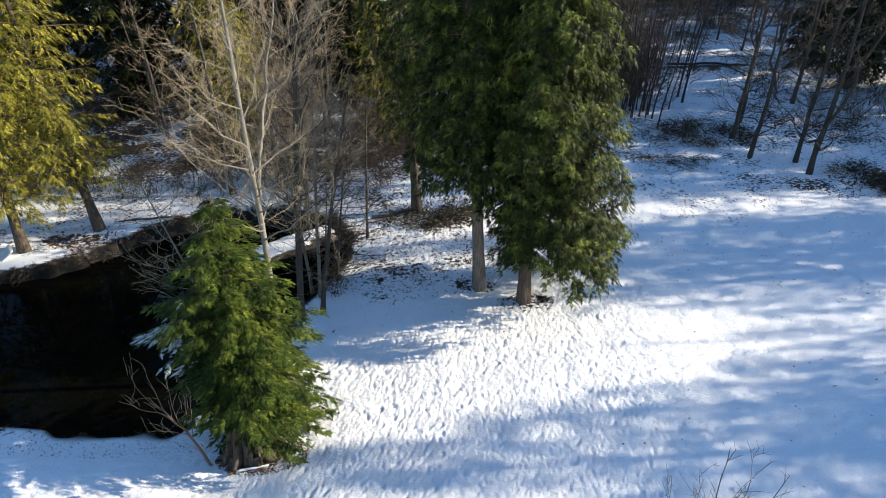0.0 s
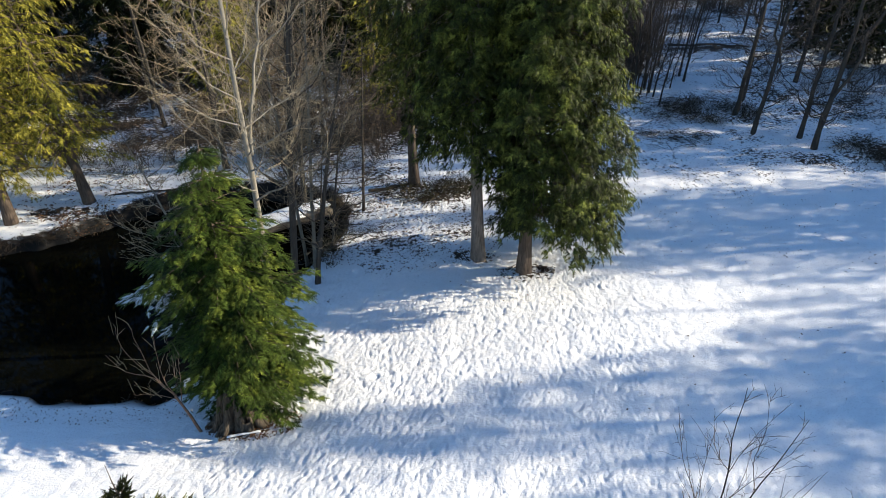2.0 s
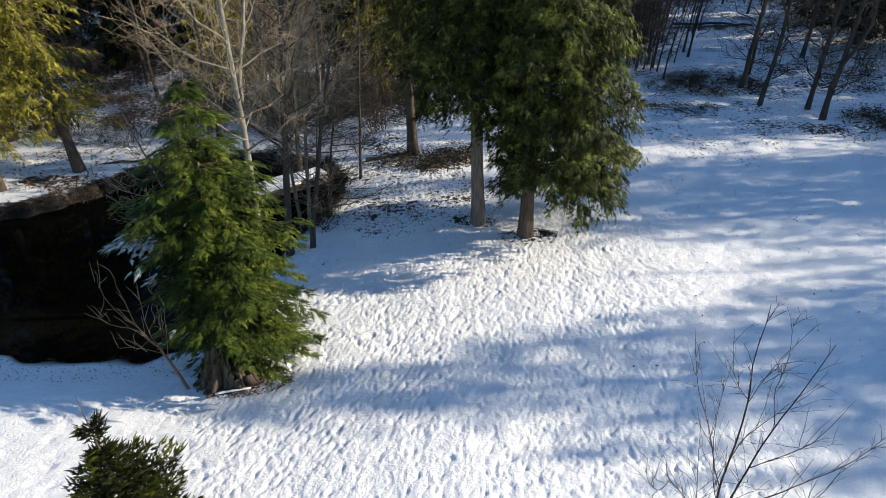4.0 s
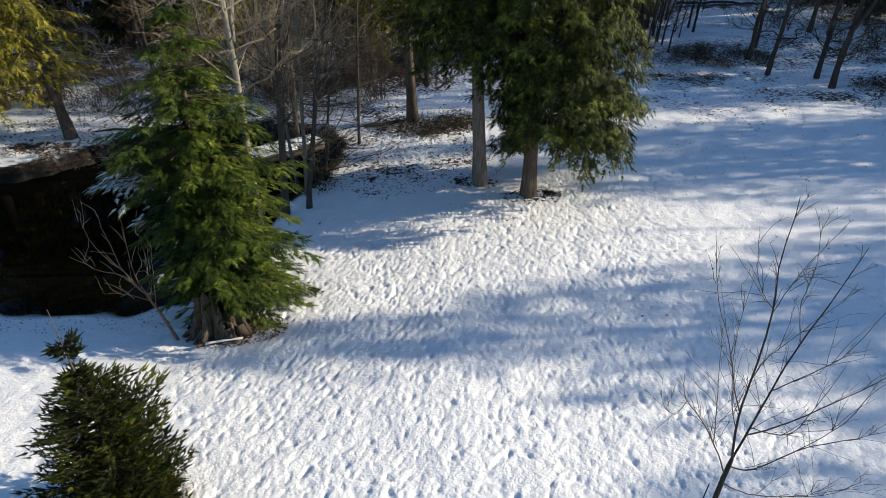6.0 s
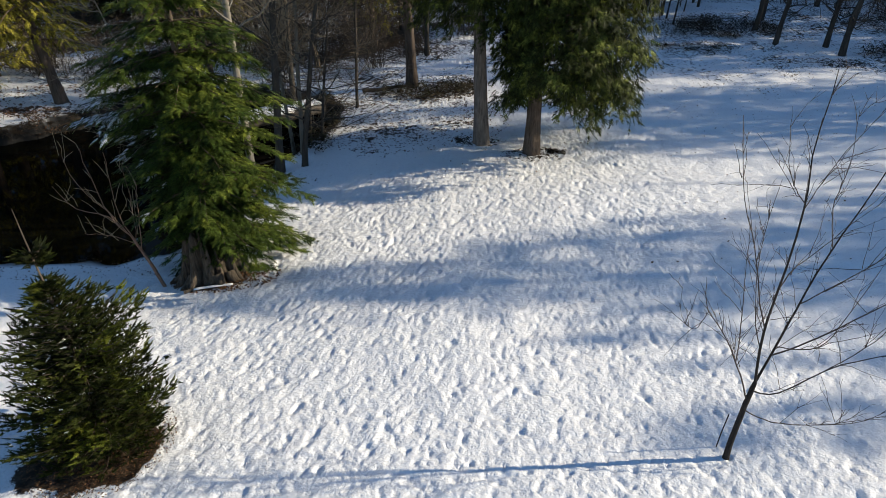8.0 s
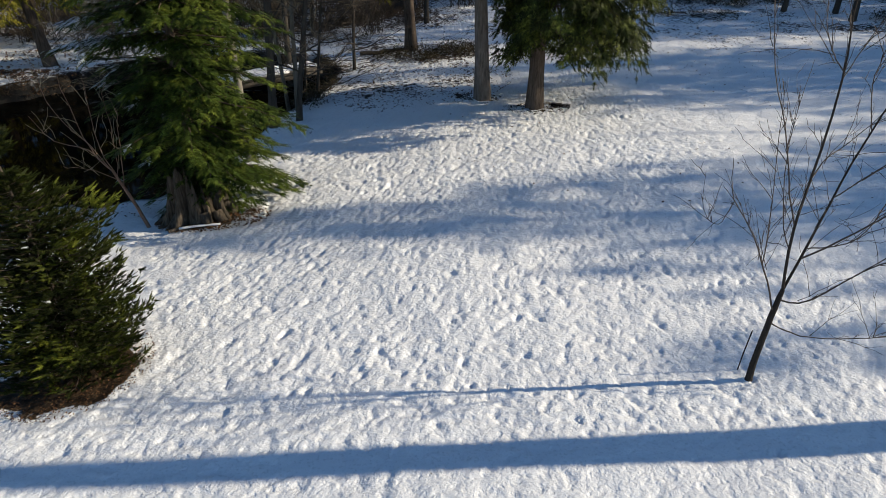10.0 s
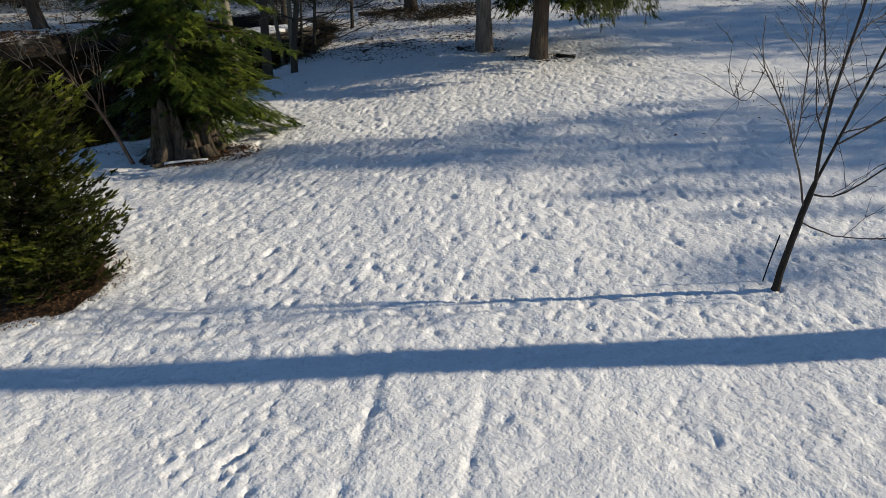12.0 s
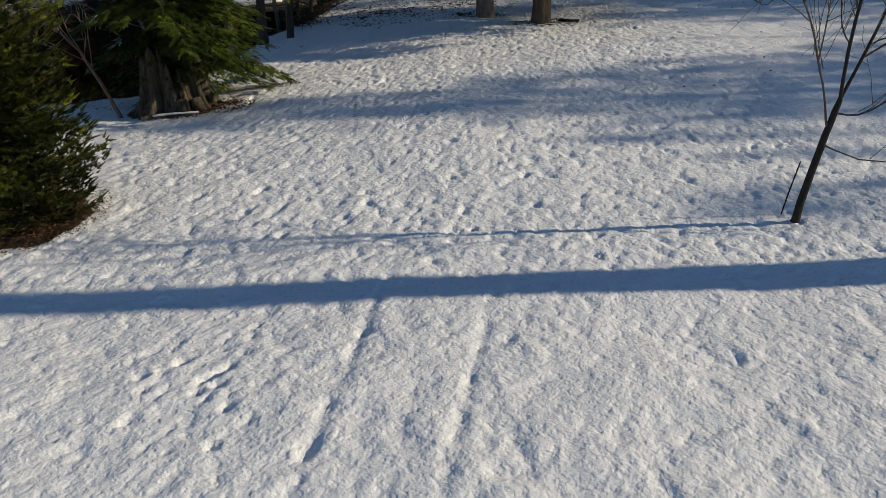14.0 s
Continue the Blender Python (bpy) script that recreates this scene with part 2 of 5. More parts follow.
def pond_depth(x, y):
    """Distance inside the pond's edge (positive inside)."""
    inside = np.zeros(x.shape, dtype=bool)
    dist = np.full(x.shape, 1e9)
    for (ax, ay), (bx, by) in zip(POND, POND[1:] + POND[:1]):
        cross = ((ay > y) != (by > y)) & (x < (bx - ax) * (y - ay) / (by - ay + 1e-9) + ax)
        inside ^= cross
        ex, ey = bx - ax, by - ay
        t = np.clip(((x - ax) * ex + (y - ay) * ey) / (ex * ex + ey * ey), 0, 1)
        dist = np.minimum(dist, np.hypot(x - ax - t * ex, y - ay - t * ey))
    return np.where(inside, dist, -dist)


def ground_base(x, y):
    x, y = np.asarray(x, dtype=float), np.asarray(y, dtype=float)
    rise = 0.055 * np.clip(y - 22, 0, 28) + 0.02 * np.clip(y - 50, 0, 60)
    right = 0.022 * np.clip(x, 0, 40) * smooth_step(10, 22, y)
    left = 0.062 * np.clip(x, -7.5, 0) * smooth_step(8, 15, y)
    hill = 0.13 * np.clip(y - 42 + 0.25 * x, 0, 50) * smooth_step(4, -10, x)
    near = (0.05 * np.clip(-x - 0.3, 0, 5) + 0.02 * np.clip(x - 1.0, 0, 6)) * smooth_step(6.1, 4.2, y) * smooth_step(-6, 0, y)
    edge = pond_depth(x, y)
    roll = 0.16 * (value_noise(x / 4.1, y / 4.1, 1) - 0.5)
    bank = smooth_step(-0.18, 0.42, edge + 0.5 * (value_noise(x * 1.3, y * 1.3, 4) - 0.5)) * 1.6
    slope = smooth_step(31, 38, y) * smooth_step(7, 13, x)
    lumps = slope * (0.17 * (value_noise(x * 0.8, y * 0.8, 2) - 0.5) + 0.10 * (value_noise(x * 1.9 + 3, y * 1.9, 3) - 0.5))
    return rise + right + left + hill + near + roll + lumps - bank


def gz(x, y):
    return float(ground_base(np.array([x]), np.array([y]))[0])


def steps(stops):
    """Grid lines: (start, end, spacing) runs, spacing growing geometrically where a pair is given."""
    out = []
    for a, b, d0, d1 in stops:
        v, out_run = a, []
        while v < b - 1e-6:
            out_run.append(v)
            v += d0 + (d1 - d0) * (v - a) / (b - a)
        out += out_run
    return np.array(out + [stops[-1][1]])


def ground_mesh():
    gx = steps([(-900, -60, 90, 6), (-60, -30, 3.0, 0.5), (-30, -12, 0.36, 0.20), (-12, -7, 0.16, 0.06), (-7, 7, 0.048, 0.048), (7, 26, 0.06, 0.36), (26, 60, 0.5, 3), (60, 900, 5, 90)])
    gy = steps([(-500, -20, 60, 6), (-20, 2.6, 4, 0.06), (2.6, 8, 0.038, 0.045), (8, 13, 0.05, 0.075), (13, 27, 0.075, 0.095), (27, 60, 0.10, 0.9), (60, 110, 1.0, 4), (110, 1500, 6, 120)])
    X, Y = np.meshgrid(gx, gy, indexing="ij")
    Z = ground_base(X, Y)
    edge = pond_depth(X, Y)
    lawn = smooth_step(-1.0, 2.4, Y) * smooth_step(-0.3, -1.5, edge) * smooth_step(75, 45, Y) * smooth_step(-45, -20, X) * smooth_step(60, 35, X)
    # hummocks of half-melted trodden snow
    wx = X + 0.22 * (value_noise(X * 2.3, Y * 2.3 + 9, 0) - 0.5) + 0.3 * Y
    wy = Y + 0.22 * (value_noise(X * 2.3 + 5, Y * 2.3, 1) - 0.5) - 0.4 * X
    hum = 0.036 * value_noise(X * 1.7 + 7, Y * 1.7, 2) + 0.022 * value_noise(wx * 4.1, wy * 4.4 + 3, 3) + 0.012 * value_noise(wx * 12.5, wy * 13.5, 0)
    worn = 0.58 + 0.42 * smooth_step(5.0, 8.5, Y) * (0.55 + 0.9 * value_noise(X * 0.6, Y * 0.6 + 4, 5))
    hum -= worn * (0.034 * smooth_step(0.66, 0.93, value_noise(wx * 6.8 + 3, wy * 7.4, 5)) + 0.024 * smooth_step(0.62, 0.92, value_noise(wx * 10.6, wy * 11.3 + 8, 4)))
    Z += lawn * hum
    # prints: pressed hollows with a soft rim, thick over the lawn
    rng = np.random.default_rng(11)
    count = 7000
    px, py = rng.uniform(-8, 18, count), 3.0 + 24 * rng.random(count) ** 0.8
    long, wide = rng.uniform(0.045, 0.095, count), rng.uniform(0.030, 0.058, count)
    deep, ang = (0.004 + 0.026 * rng.random(count) ** 2.2) * (0.35 + 0.65 * smooth_step(5.5, 9.0, py)), rng.normal(0.7, 0.6, count)
    extra = []
    for k in range(44):                       # where people and a dog stood about
        extra.append((-2.45 + rng.normal(0, 0.36), 5.05 + rng.normal(0, 0.50), rng.uniform(0.05, 0.09), rng.uniform(0.035, 0.055), rng.uniform(0.022, 0.050), 0.8 + rng.normal(0, 0.5)))
    for k in range(60):                       # a beaten path by the stump and over the lawn
        extra.append((-4.2 + 0.05 * k + rng.normal(0, 0.35), 11.2 + 0.13 * k + rng.normal(0, 0.3), 0.10, 0.06, 0.026, 0.9))
    for hx, hy, hl in ((-3.01, 9.72, 0.17), (-0.78, 5.64, 0.09), (5.1, 6.7, 0.085), (1.55, 10.2, 0.085)):
        extra.append((hx, hy, hl, 0.06, 0.075, 1.2))
    ex = np.array(extra)
    px, py = np.concatenate([px, ex[:, 0]]), np.concatenate([py, ex[:, 1]])
    long, wide = np.concatenate([long, ex[:, 2]]), np.concatenate([wide, ex[:, 3]])
    deep, ang = np.concatenate([deep, ex[:, 4]]), np.concatenate([ang, ex[:, 5]])
    ragged_edge = 0.15 + 1.5 * value_noise(X * 9.3 + 2, Y * 9.7 + 5, 4)
    for x, y, l, w, d, a in zip(px, py, long, wide, deep, ang):
        r = 2.6 * l
        i0, i1 = np.searchsorted(gx, (x - r, x + r))
        j0, j1 = np.searchsorted(gy, (y - r, y + r))
        if i1 <= i0 or j1 <= j0:
            continue
        dx, dy = X[i0:i1, j0:j1] - x, Y[i0:i1, j0:j1] - y
        u, v = (dx * math.cos(a) + dy * math.sin(a)) / l, (-dx * math.sin(a) + dy * math.cos(a)) / w
        q = u * u + v * v
        Z[i0:i1, j0:j1] -= lawn[i0:i1, j0:j1] * ragged_edge[i0:i1, j0:j1] * d * (np.exp(-q ** 1.4) - 0.12 * np.exp(-((np.sqrt(q) - 1.7) ** 2) * 4))
    # two wheel ruts
    for x0, sl in ((-0.92, 0.13), (0.40, 0.19)):
        line = x0 + sl * (Y - 5.0) + 0.08 * (value_noise(Y * 0.9, Y * 0 + 2, 1) - 0.5)
        Z -= 0.045 * np.exp(-((X - line) / 0.07) ** 2) * smooth_step(7.6, 6.6, Y) * (0.1 + 0.9 * value_noise(X * 6, Y * 5.2, 2)) ** 1.3
    # where the snow lies thin
    thin = 0.10 + 0 * X
    woods = np.maximum(smooth_step(34, 41, Y) * smooth_step(6, -2, X), 0.85 * smooth_step(62, 76, Y)) * (0.30 + 0.42 * value_noise(X / 2.6, Y / 2.6, 5))
    thin = np.maximum(thin, woods)
    thin = np.maximum(thin, 0.42 * smooth_step(25, 36, Y) * (0.4 + 0.6 * value_noise(X / 3.2, Y / 3.2, 3)))
    thin = np.maximum(thin, 0.9 * smooth_step(-0.35, 0.2, edge + 0.5 * (value_noise(X * 0.8, Y * 0.8, 2) - 0.5)) * smooth_step(19, 24, Y))
    thin = np.maximum(thin, 0.95 * smooth_step(-0.25, 0.35, edge))
    for cx, cy, rx, ry, amount in ((-6.6, 15.6, 1.45, 0.80, 0.50), (-6.65, 8.72, 1.22, 1.32, 1.0), (1.5, 25.2, 1.3, 0.9, 0.40), (3.7, 24.0, 1.4, 0.8, 0.40), (-2.0, 28.8, 4.6, 4.2, 0.34), (15.0, 37.0, 10.0, 7.0, 0.20), (18.6, 43.6, 4.2, 2.4, 0.36),
                                   (26.5, 35.6, 2.6, 1.9, 0.45), (-0.8, 32.4, 3.4, 1.6, 0.45), (15.2, 38.9, 3.0, 1.6, 0.28), (-20.2, 31.0, 2.4, 0.9, 0.42), (26, 63, 6, 1.2, 0.6)):
        d = np.hypot((X - cx) / rx, (Y - cy) / ry) + 0.5 * (value_noise(X * 2.1, Y * 2.1, 4) - 0.5)
        thin = np.maximum(thin, amount * smooth_step(1.15, 0.75, d))
    thin = np.where((Y < 22) & (thin < 0.12), 0.02, thin)
    b = Buf()
    nx, ny = len(gx), len(gy)
    i, j = np.meshgrid(np.arange(nx - 1), np.arange(ny - 1), indexing="ij")
    b.add(np.stack([X, Y, Z], axis=-1).reshape(-1, 3), np.stack([i * ny + j, (i + 1) * ny + j, (i + 1) * ny + j + 1, i * ny + j + 1], axis=-1).reshape(-1, 4))
    me = b.mesh("ground", True)
    at = me.attributes.new("thin", "FLOAT", "POINT")
    at.data.foreach_set("value", thin.ravel().astype(np.float32))
    # share of the near-black bank colour, by distance from the pond's edge
    dark_share = me.attributes.new("bank_dark", "FLOAT", "POINT")
    dark_share.data.foreach_set("value", smooth_step(-0.30, -0.05, edge + 0.05 + 0.5 * (value_noise(X * 1.3, Y * 1.3, 4) - 0.5)).ravel().astype(np.float32))
    return me


tagged(part("ground", ground_mesh(), SNOW), "old trodden snow over lawn and woodland floor", "snow", kind="structure")
wb = Buf()
wb.add([(-70, 15.2, WATER_LEVEL), (-4.0, 15.2, WATER_LEVEL), (-4.0, 36.5, WATER_LEVEL), (-70, 36.5, WATER_LEVEL)], [(0, 1, 2, 3)])
tagged(part("water", wb, WATER), "still black pond water between snowy banks", "water", kind="structure")


# ---------------------------------------------------------------- foliage and branch helpers
def spray_template(length, side, pairs, width, droop=0.25, sweep=0.9):
    """A flat sprig: a stem along +x with pairs of tapering side shoots."""
    v, f = [], []
    def blade(a, b, w):
        d = np.subtract(b, a)
        nrm = np.array([-d[1], d[0], 0.0])
        nrm /= np.linalg.norm(nrm) + 1e-9
        k = len(v)
        v.extend([np.add(a, nrm * w), np.subtract(a, nrm * w), b])
        f.append((k, k + 1, k + 2))
    for k in range(pairs):
        t = (k + 0.4) / pairs
        x = t * length * 0.85
        reach = side * (1 - 0.75 * t) * (0.65 + 0.35 * math.sin(3.1 * min(1, t * 2 + 0.25)))
        for s in (-1, 1):
            a = (x, 0.0, -droop * x * x / length)
            e = (x + reach * sweep, s * reach, -droop * (x + reach) ** 2 / length)
            blade(np.array(a), np.array(e), width)
    blade(np.array((0.0, 0.0, 0.0)), np.array((length, 0.0, -droop * length)), width * 1.1)
    return np.array(v), np.array(f)


def scatter(buf, tmpl, pos, ax, up, scale):
    """Copies of a template: ax is each copy's +x, up its rough +z."""
    v, f = tmpl
    ax = ax / (np.linalg.norm(ax, axis=1)[:, None] + 1e-9)
    side = np.cross(up, ax)
    side /= np.linalg.norm(side, axis=1)[:, None] + 1e-9
    nrm = np.cross(ax, side)
    m = np.stack([ax, side, nrm], axis=1) * scale[:, None, None]
    out = np.einsum("kd,nde->nke", v, m) + pos[:, None, :]
    n = len(pos)
    faces = (f[None, :, :] + (np.arange(n) * len(v))[:, None, None]).reshape(-1, f.shape[1])
    buf.add(out.reshape(-1, 3), faces)


def wobble_line(start, end, k, amount, rng, sag=0.0):
    t = np.linspace(0, 1, k)
    pts = np.outer(1 - t, start) + np.outer(t, end)
    off = np.cumsum(rng.normal(0, 1, (k, 3)), axis=0)
    off -= np.outer(t, off[-1])
    pts += off * amount * np.linalg.norm(np.subtract(end, start)) / k
    pts[:, 2] -= sag * 4 * t * (1 - t)
    return pts


def crossed(tmpl):
    """The same sprig twice, the second turned a quarter about its stem."""
    v, f = tmpl
    return np.concatenate([v, v[:, [0, 2, 1]]]), np.concatenate([f, f + len(v)])


HEMLOCK_SPRIG = spray_template(0.27, 0.115, 5, 0.017, 0.25, 0.8)
SPRUCE_SPRIG = crossed(spray_template(0.19, 0.044, 5, 0.0125, 0.0, 0.9))
CEDAR_SPRIG = spray_template(0.36, 0.13, 5, 0.018, 0.35, 1.0)
FINE_CEDAR = spray_template(0.30, 0.17, 5, 0.018, 0.55, 0.65)
FAR_SPRIG = spray_template(0.9, 0.42, 3, 0.085, 0.35, 0.9)


def conifer_parts(seed, height, reach, base=0.6, per_metre=12, sprig=HEMLOCK_SPRIG, sp=0.16, step=0.15, droop=0.25, power=0.8, radius=0.16, clump=0.3, tip_up=0.0, hang=0.35, fall=0.5,
                  bottom=0.75, scale=1.0, lean=(0.0, 0.0), side_reach=None, jag=0.25, limb_r=0.028, wide=0.42, sides=10, snow=None, low_droop=0.0, tier=0.0,
                  profile=None, flat=0.4, wild=0.25, tip_r=0.012):
    """Trunk, crown and lodged-snow buffers of one conifer: boughs with side shoots, sprigs along the shoots.
    reach: the crown's widest radius; bottom: the share of it at the lowest boughs; wide: a side shoot's length as a share of its bough's."""
    rng = np.random.default_rng(seed)
    trunk, crown, caps = Buf(), Buf(), Buf()
    ks = np.linspace(0, 1, 12)
    spine = np.stack([lean[0] * ks + 0.03 * np.sin(ks * 5 + seed), lean[1] * ks, ks * height], axis=1)
    spine[0, 2] = -0.15
    rad = radius * (1 - ks) ** 0.85 + tip_r
    rad[0] *= 1.35
    trunk.tube(spine, rad, sides)
    P, A = [], []
    n = int((height - base) * per_metre)
    for k in range(n):
        t = (k + rng.random()) / n
        z = base + t * (height - base) * 0.985
        if tier:
            z = max(base, (round(z / tier + 0.35 * math.sin(k * 2.39996 * 2)) + rng.normal(0, 0.15)) * tier)
        az = k * 2.39996 + rng.normal(0, 0.35)
        shape = min(1.0, bottom + (1 - bottom) * t * 4) * (1 - t) ** power + 0.03
        mass = 1 + clump * math.sin(az * 2 + z * 1.3 + seed) * math.sin(z * 2.1 + seed * 1.7)
        L = reach * shape * mass * rng.uniform(1 - jag, 1 + jag)
        if profile:
            L = profile(z) * mass * rng.uniform(1 - jag, 1 + jag)
        if side_reach:
            L *= side_reach(az, z)
        if L < 0.10:
            continue
        at = np.array([np.interp(z, spine[:, 2], spine[:, 0]), np.interp(z, spine[:, 2], spine[:, 1]), z])
        way = np.array([math.cos(az), math.sin(az), 0.0])
        q = max(4, int(L / 0.5) + 3)
        s = np.linspace(0, 1, q)
        line = at + np.outer(s * L, way)
        line[:, 2] += (0.12 if t > 0.3 else 0.05) * L * s - droop * rng.uniform(0.6, 1.4) * L * s ** 2 + tip_up * L * s ** 4 - low_droop * max(0.0, 1 - z / 2.6) * L * s ** 2
        line[1:] += rng.normal(0, 0.04 * L / q, (q - 1, 3))
        if sides > 6:
            trunk.tube(line, np.linspace(limb_r * (0.4 + 0.6 * L / max(reach, 0.1)), 0.004, q), 4, False)
        m = max(3, int(L / sp))
        us = 0.10 + 0.90 * (np.arange(m) + rng.random(m)) / m
        for side in (-1, 1):
            u = np.concatenate([us, [1.0]])
            c = np.stack([np.interp(u, s, line[:, d]) for d in range(3)], axis=1)
            ang = az + side * (1.15 - 0.75 * u) + rng.normal(0, 0.18, len(u))
            reach_s = np.maximum(0.10 * scale, wide * L * (1 - u) ** 0.7 * np.minimum(1, 0.45 + 1.6 * u) * rng.uniform(0.55, 1.2, len(u))) + step * 0.8
            count = np.maximum(1, np.round(reach_s / step).astype(int))
            idx = np.repeat(np.arange(len(u)), count)
            order = np.concatenate([np.arange(cn) for cn in count])
            d = (order + 0.3) * step
            dirs = np.stack([np.cos(ang[idx]), np.sin(ang[idx]), np.full(len(idx), -hang * 0.5)], axis=1)
            pos = c[idx] + dirs * d[:, None] * (1.0 if fall < 0.7 else 0.62)
            pos[:, 2] -= fall * d ** 1.5
            pos += rng.normal(0, 0.025 * scale, pos.shape)
            turn = ang[idx] + rng.normal(0, 0.45, len(idx))
            dz = -hang - fall * np.sqrt(d) * 0.8 + rng.normal(0, wild, len(idx))
            P.append(pos)
            A.append(np.stack([np.cos(turn), np.sin(turn), dz], axis=1))
    P, A = np.concatenate(P), np.concatenate(A)
    U = np.stack([rng.normal(0, flat, len(P)), rng.normal(0, flat, len(P)), np.ones(len(P))], axis=1)
    S = scale * rng.uniform(0.65, 1.25, len(P))
    scatter(crown, sprig, P, A, U, S)
    if snow is not None:
        keep = snow(P, rng)
        up = P[keep] + (0, 0, 0.02)
        scatter(caps, (sprig[0] * (0.85, 0.85, 0.9), sprig[1]), up, A[keep], U[keep], S[keep])
        return trunk, crown, caps
    return trunk, crown


def bare_parts(seed, height, radius, fork=0.25, limbs=14, twigs=7, spread=0.55, up=0.75, lean=(0, 0), fine=3, length=0.42, crook=0.5, tips=1.0, thick=1.35, split=0.0, stout=1.0):
    """The trunk, the limbs and the fine twigs of one leafless tree."""
    rng = np.random.default_rng(seed)
    wood, boughs, fineb = Buf(), [], Buf()
    k = 14
    s = np.linspace(0, 1, k)
    spine = np.stack([lean[0] * s ** 1.2, lean[1] * s ** 1.2, s * height], axis=1)
    spine[1:, :2] += np.cumsum(rng.normal(0, 0.012 * height / k * crook * 2, (k - 1, 2)), axis=0)
    spine[0, 2] = -0.2
    rad = radius * (1 - s) ** 0.75 + 0.008
    rad[0] *= 1.3
    wood.tube(spine, rad, 9)
    second = None
    if split:
        foot = np.array([np.interp(split * height, spine[:, 2], spine[:, d]) for d in range(3)])
        tip = spine[-1] + (rng.uniform(0.07, 0.12) * height * (1 if seed % 2 else -1), rng.normal(0, 0.05) * height, -0.08 * height)
        second = wobble_line(foot, tip, 12, crook * 0.16, rng, -0.02 * height)
        second[:, 2] = np.linspace(foot[2], tip[2], 12)
        wood.tube(second, np.linspace(radius * (1 - split) ** 0.75 * 0.8, 0.01, 12), 8)
    def at(z):
        way = second if second is not None and z > split * height and rng.random() < 0.45 else spine
        return np.array([np.interp(z, way[:, 2], way[:, d]) for d in range(3)])
    for j in range(limbs):
        t = fork + (0.97 - fork) * (j + rng.random() * 0.8) / limbs
        a = at(t * height)
        az = j * 2.4 + rng.normal(0, 0.5)
        L = height * length * (1 - t) ** 0.6 * rng.uniform(0.6, 1.15) + 0.25
        way = np.array([math.cos(az) * spread, math.sin(az) * spread, up * rng.uniform(0.6, 1.2)])
        way /= np.linalg.norm(way)
        r0 = min(radius * 0.45, stout * (0.014 + 0.009 * L)) * (1 - t * 0.5)
        line = wobble_line(a, a + way * L, 7, crook * 0.25, rng, 0.06 * L)
        limb = Buf()
        limb.tube(line, np.linspace(r0, 0.005, 7), 5, False)
        boughs.append(limb)
        for m in range(twigs):
            q = rng.uniform(0.18, 0.98)
            b = np.array([np.interp(q, np.linspace(0, 1, 7), line[:, d]) for d in range(3)])
            d2 = way + rng.normal(0, 0.55, 3)
            d2[2] += 0.15
            d2 /= np.linalg.norm(d2)
            l2 = L * rng.uniform(0.18, 0.48) * (1.15 - q * 0.5) * tips
            ln = wobble_line(b, b + d2 * l2, 4, crook * 0.3, rng, 0.03 * l2)
            fineb.tube(ln, np.linspace(0.0075 * thick, 0.004 * thick, 4), 3, False)
            for w in range(fine):
                c = ln[rng.integers(1, 4)]
                d3 = d2 + rng.normal(0, 0.6, 3)
                d3 /= np.linalg.norm(d3)
                l3 = l2 * rng.uniform(0.25, 0.6)
                fineb.tube(wobble_line(c, c + d3 * l3, 3, crook * 0.3, rng), np.linspace(0.0048 * thick, 0.003 * thick, 3), 3, False)
    return wood, boughs, fineb


def stand(at):
    return (at[0], at[1], gz(at[0], at[1]) if len(at) < 3 else at[2])


def plant(name, at, wood, leaf, bark, green, label, category, group="", turn=0.0, size=1.0):
    ob = thing(name, stand(at), label, category, group, "", turn, size)
    part("trunk", wood, bark, ob, "", True)
    part("crown", leaf, green, ob)
    return ob


def plant_bare(name, at, made, bark, twig, label, category, group="", turn=0.0, size=1.0):
    wood, boughs, fineb = made
    ob = thing(name, stand(at), label, category, group, "", turn, size)
    part("trunk", wood, bark, ob, "", True)
    for b in boughs:
        part("branch", b, bark, ob, "", True)
    tagged(part("fine_twig", fineb, twig, ob), kind="stuff")
    return ob


def again(ob, at, turn=0.0, size=1.0, squash=None):
    """A copy of a thing that stands elsewhere on the ground."""
    made = copy_thing(ob, pose(*stand(at), 0, 0, turn))
    made.scale = squash or (size, size, size)
    return made


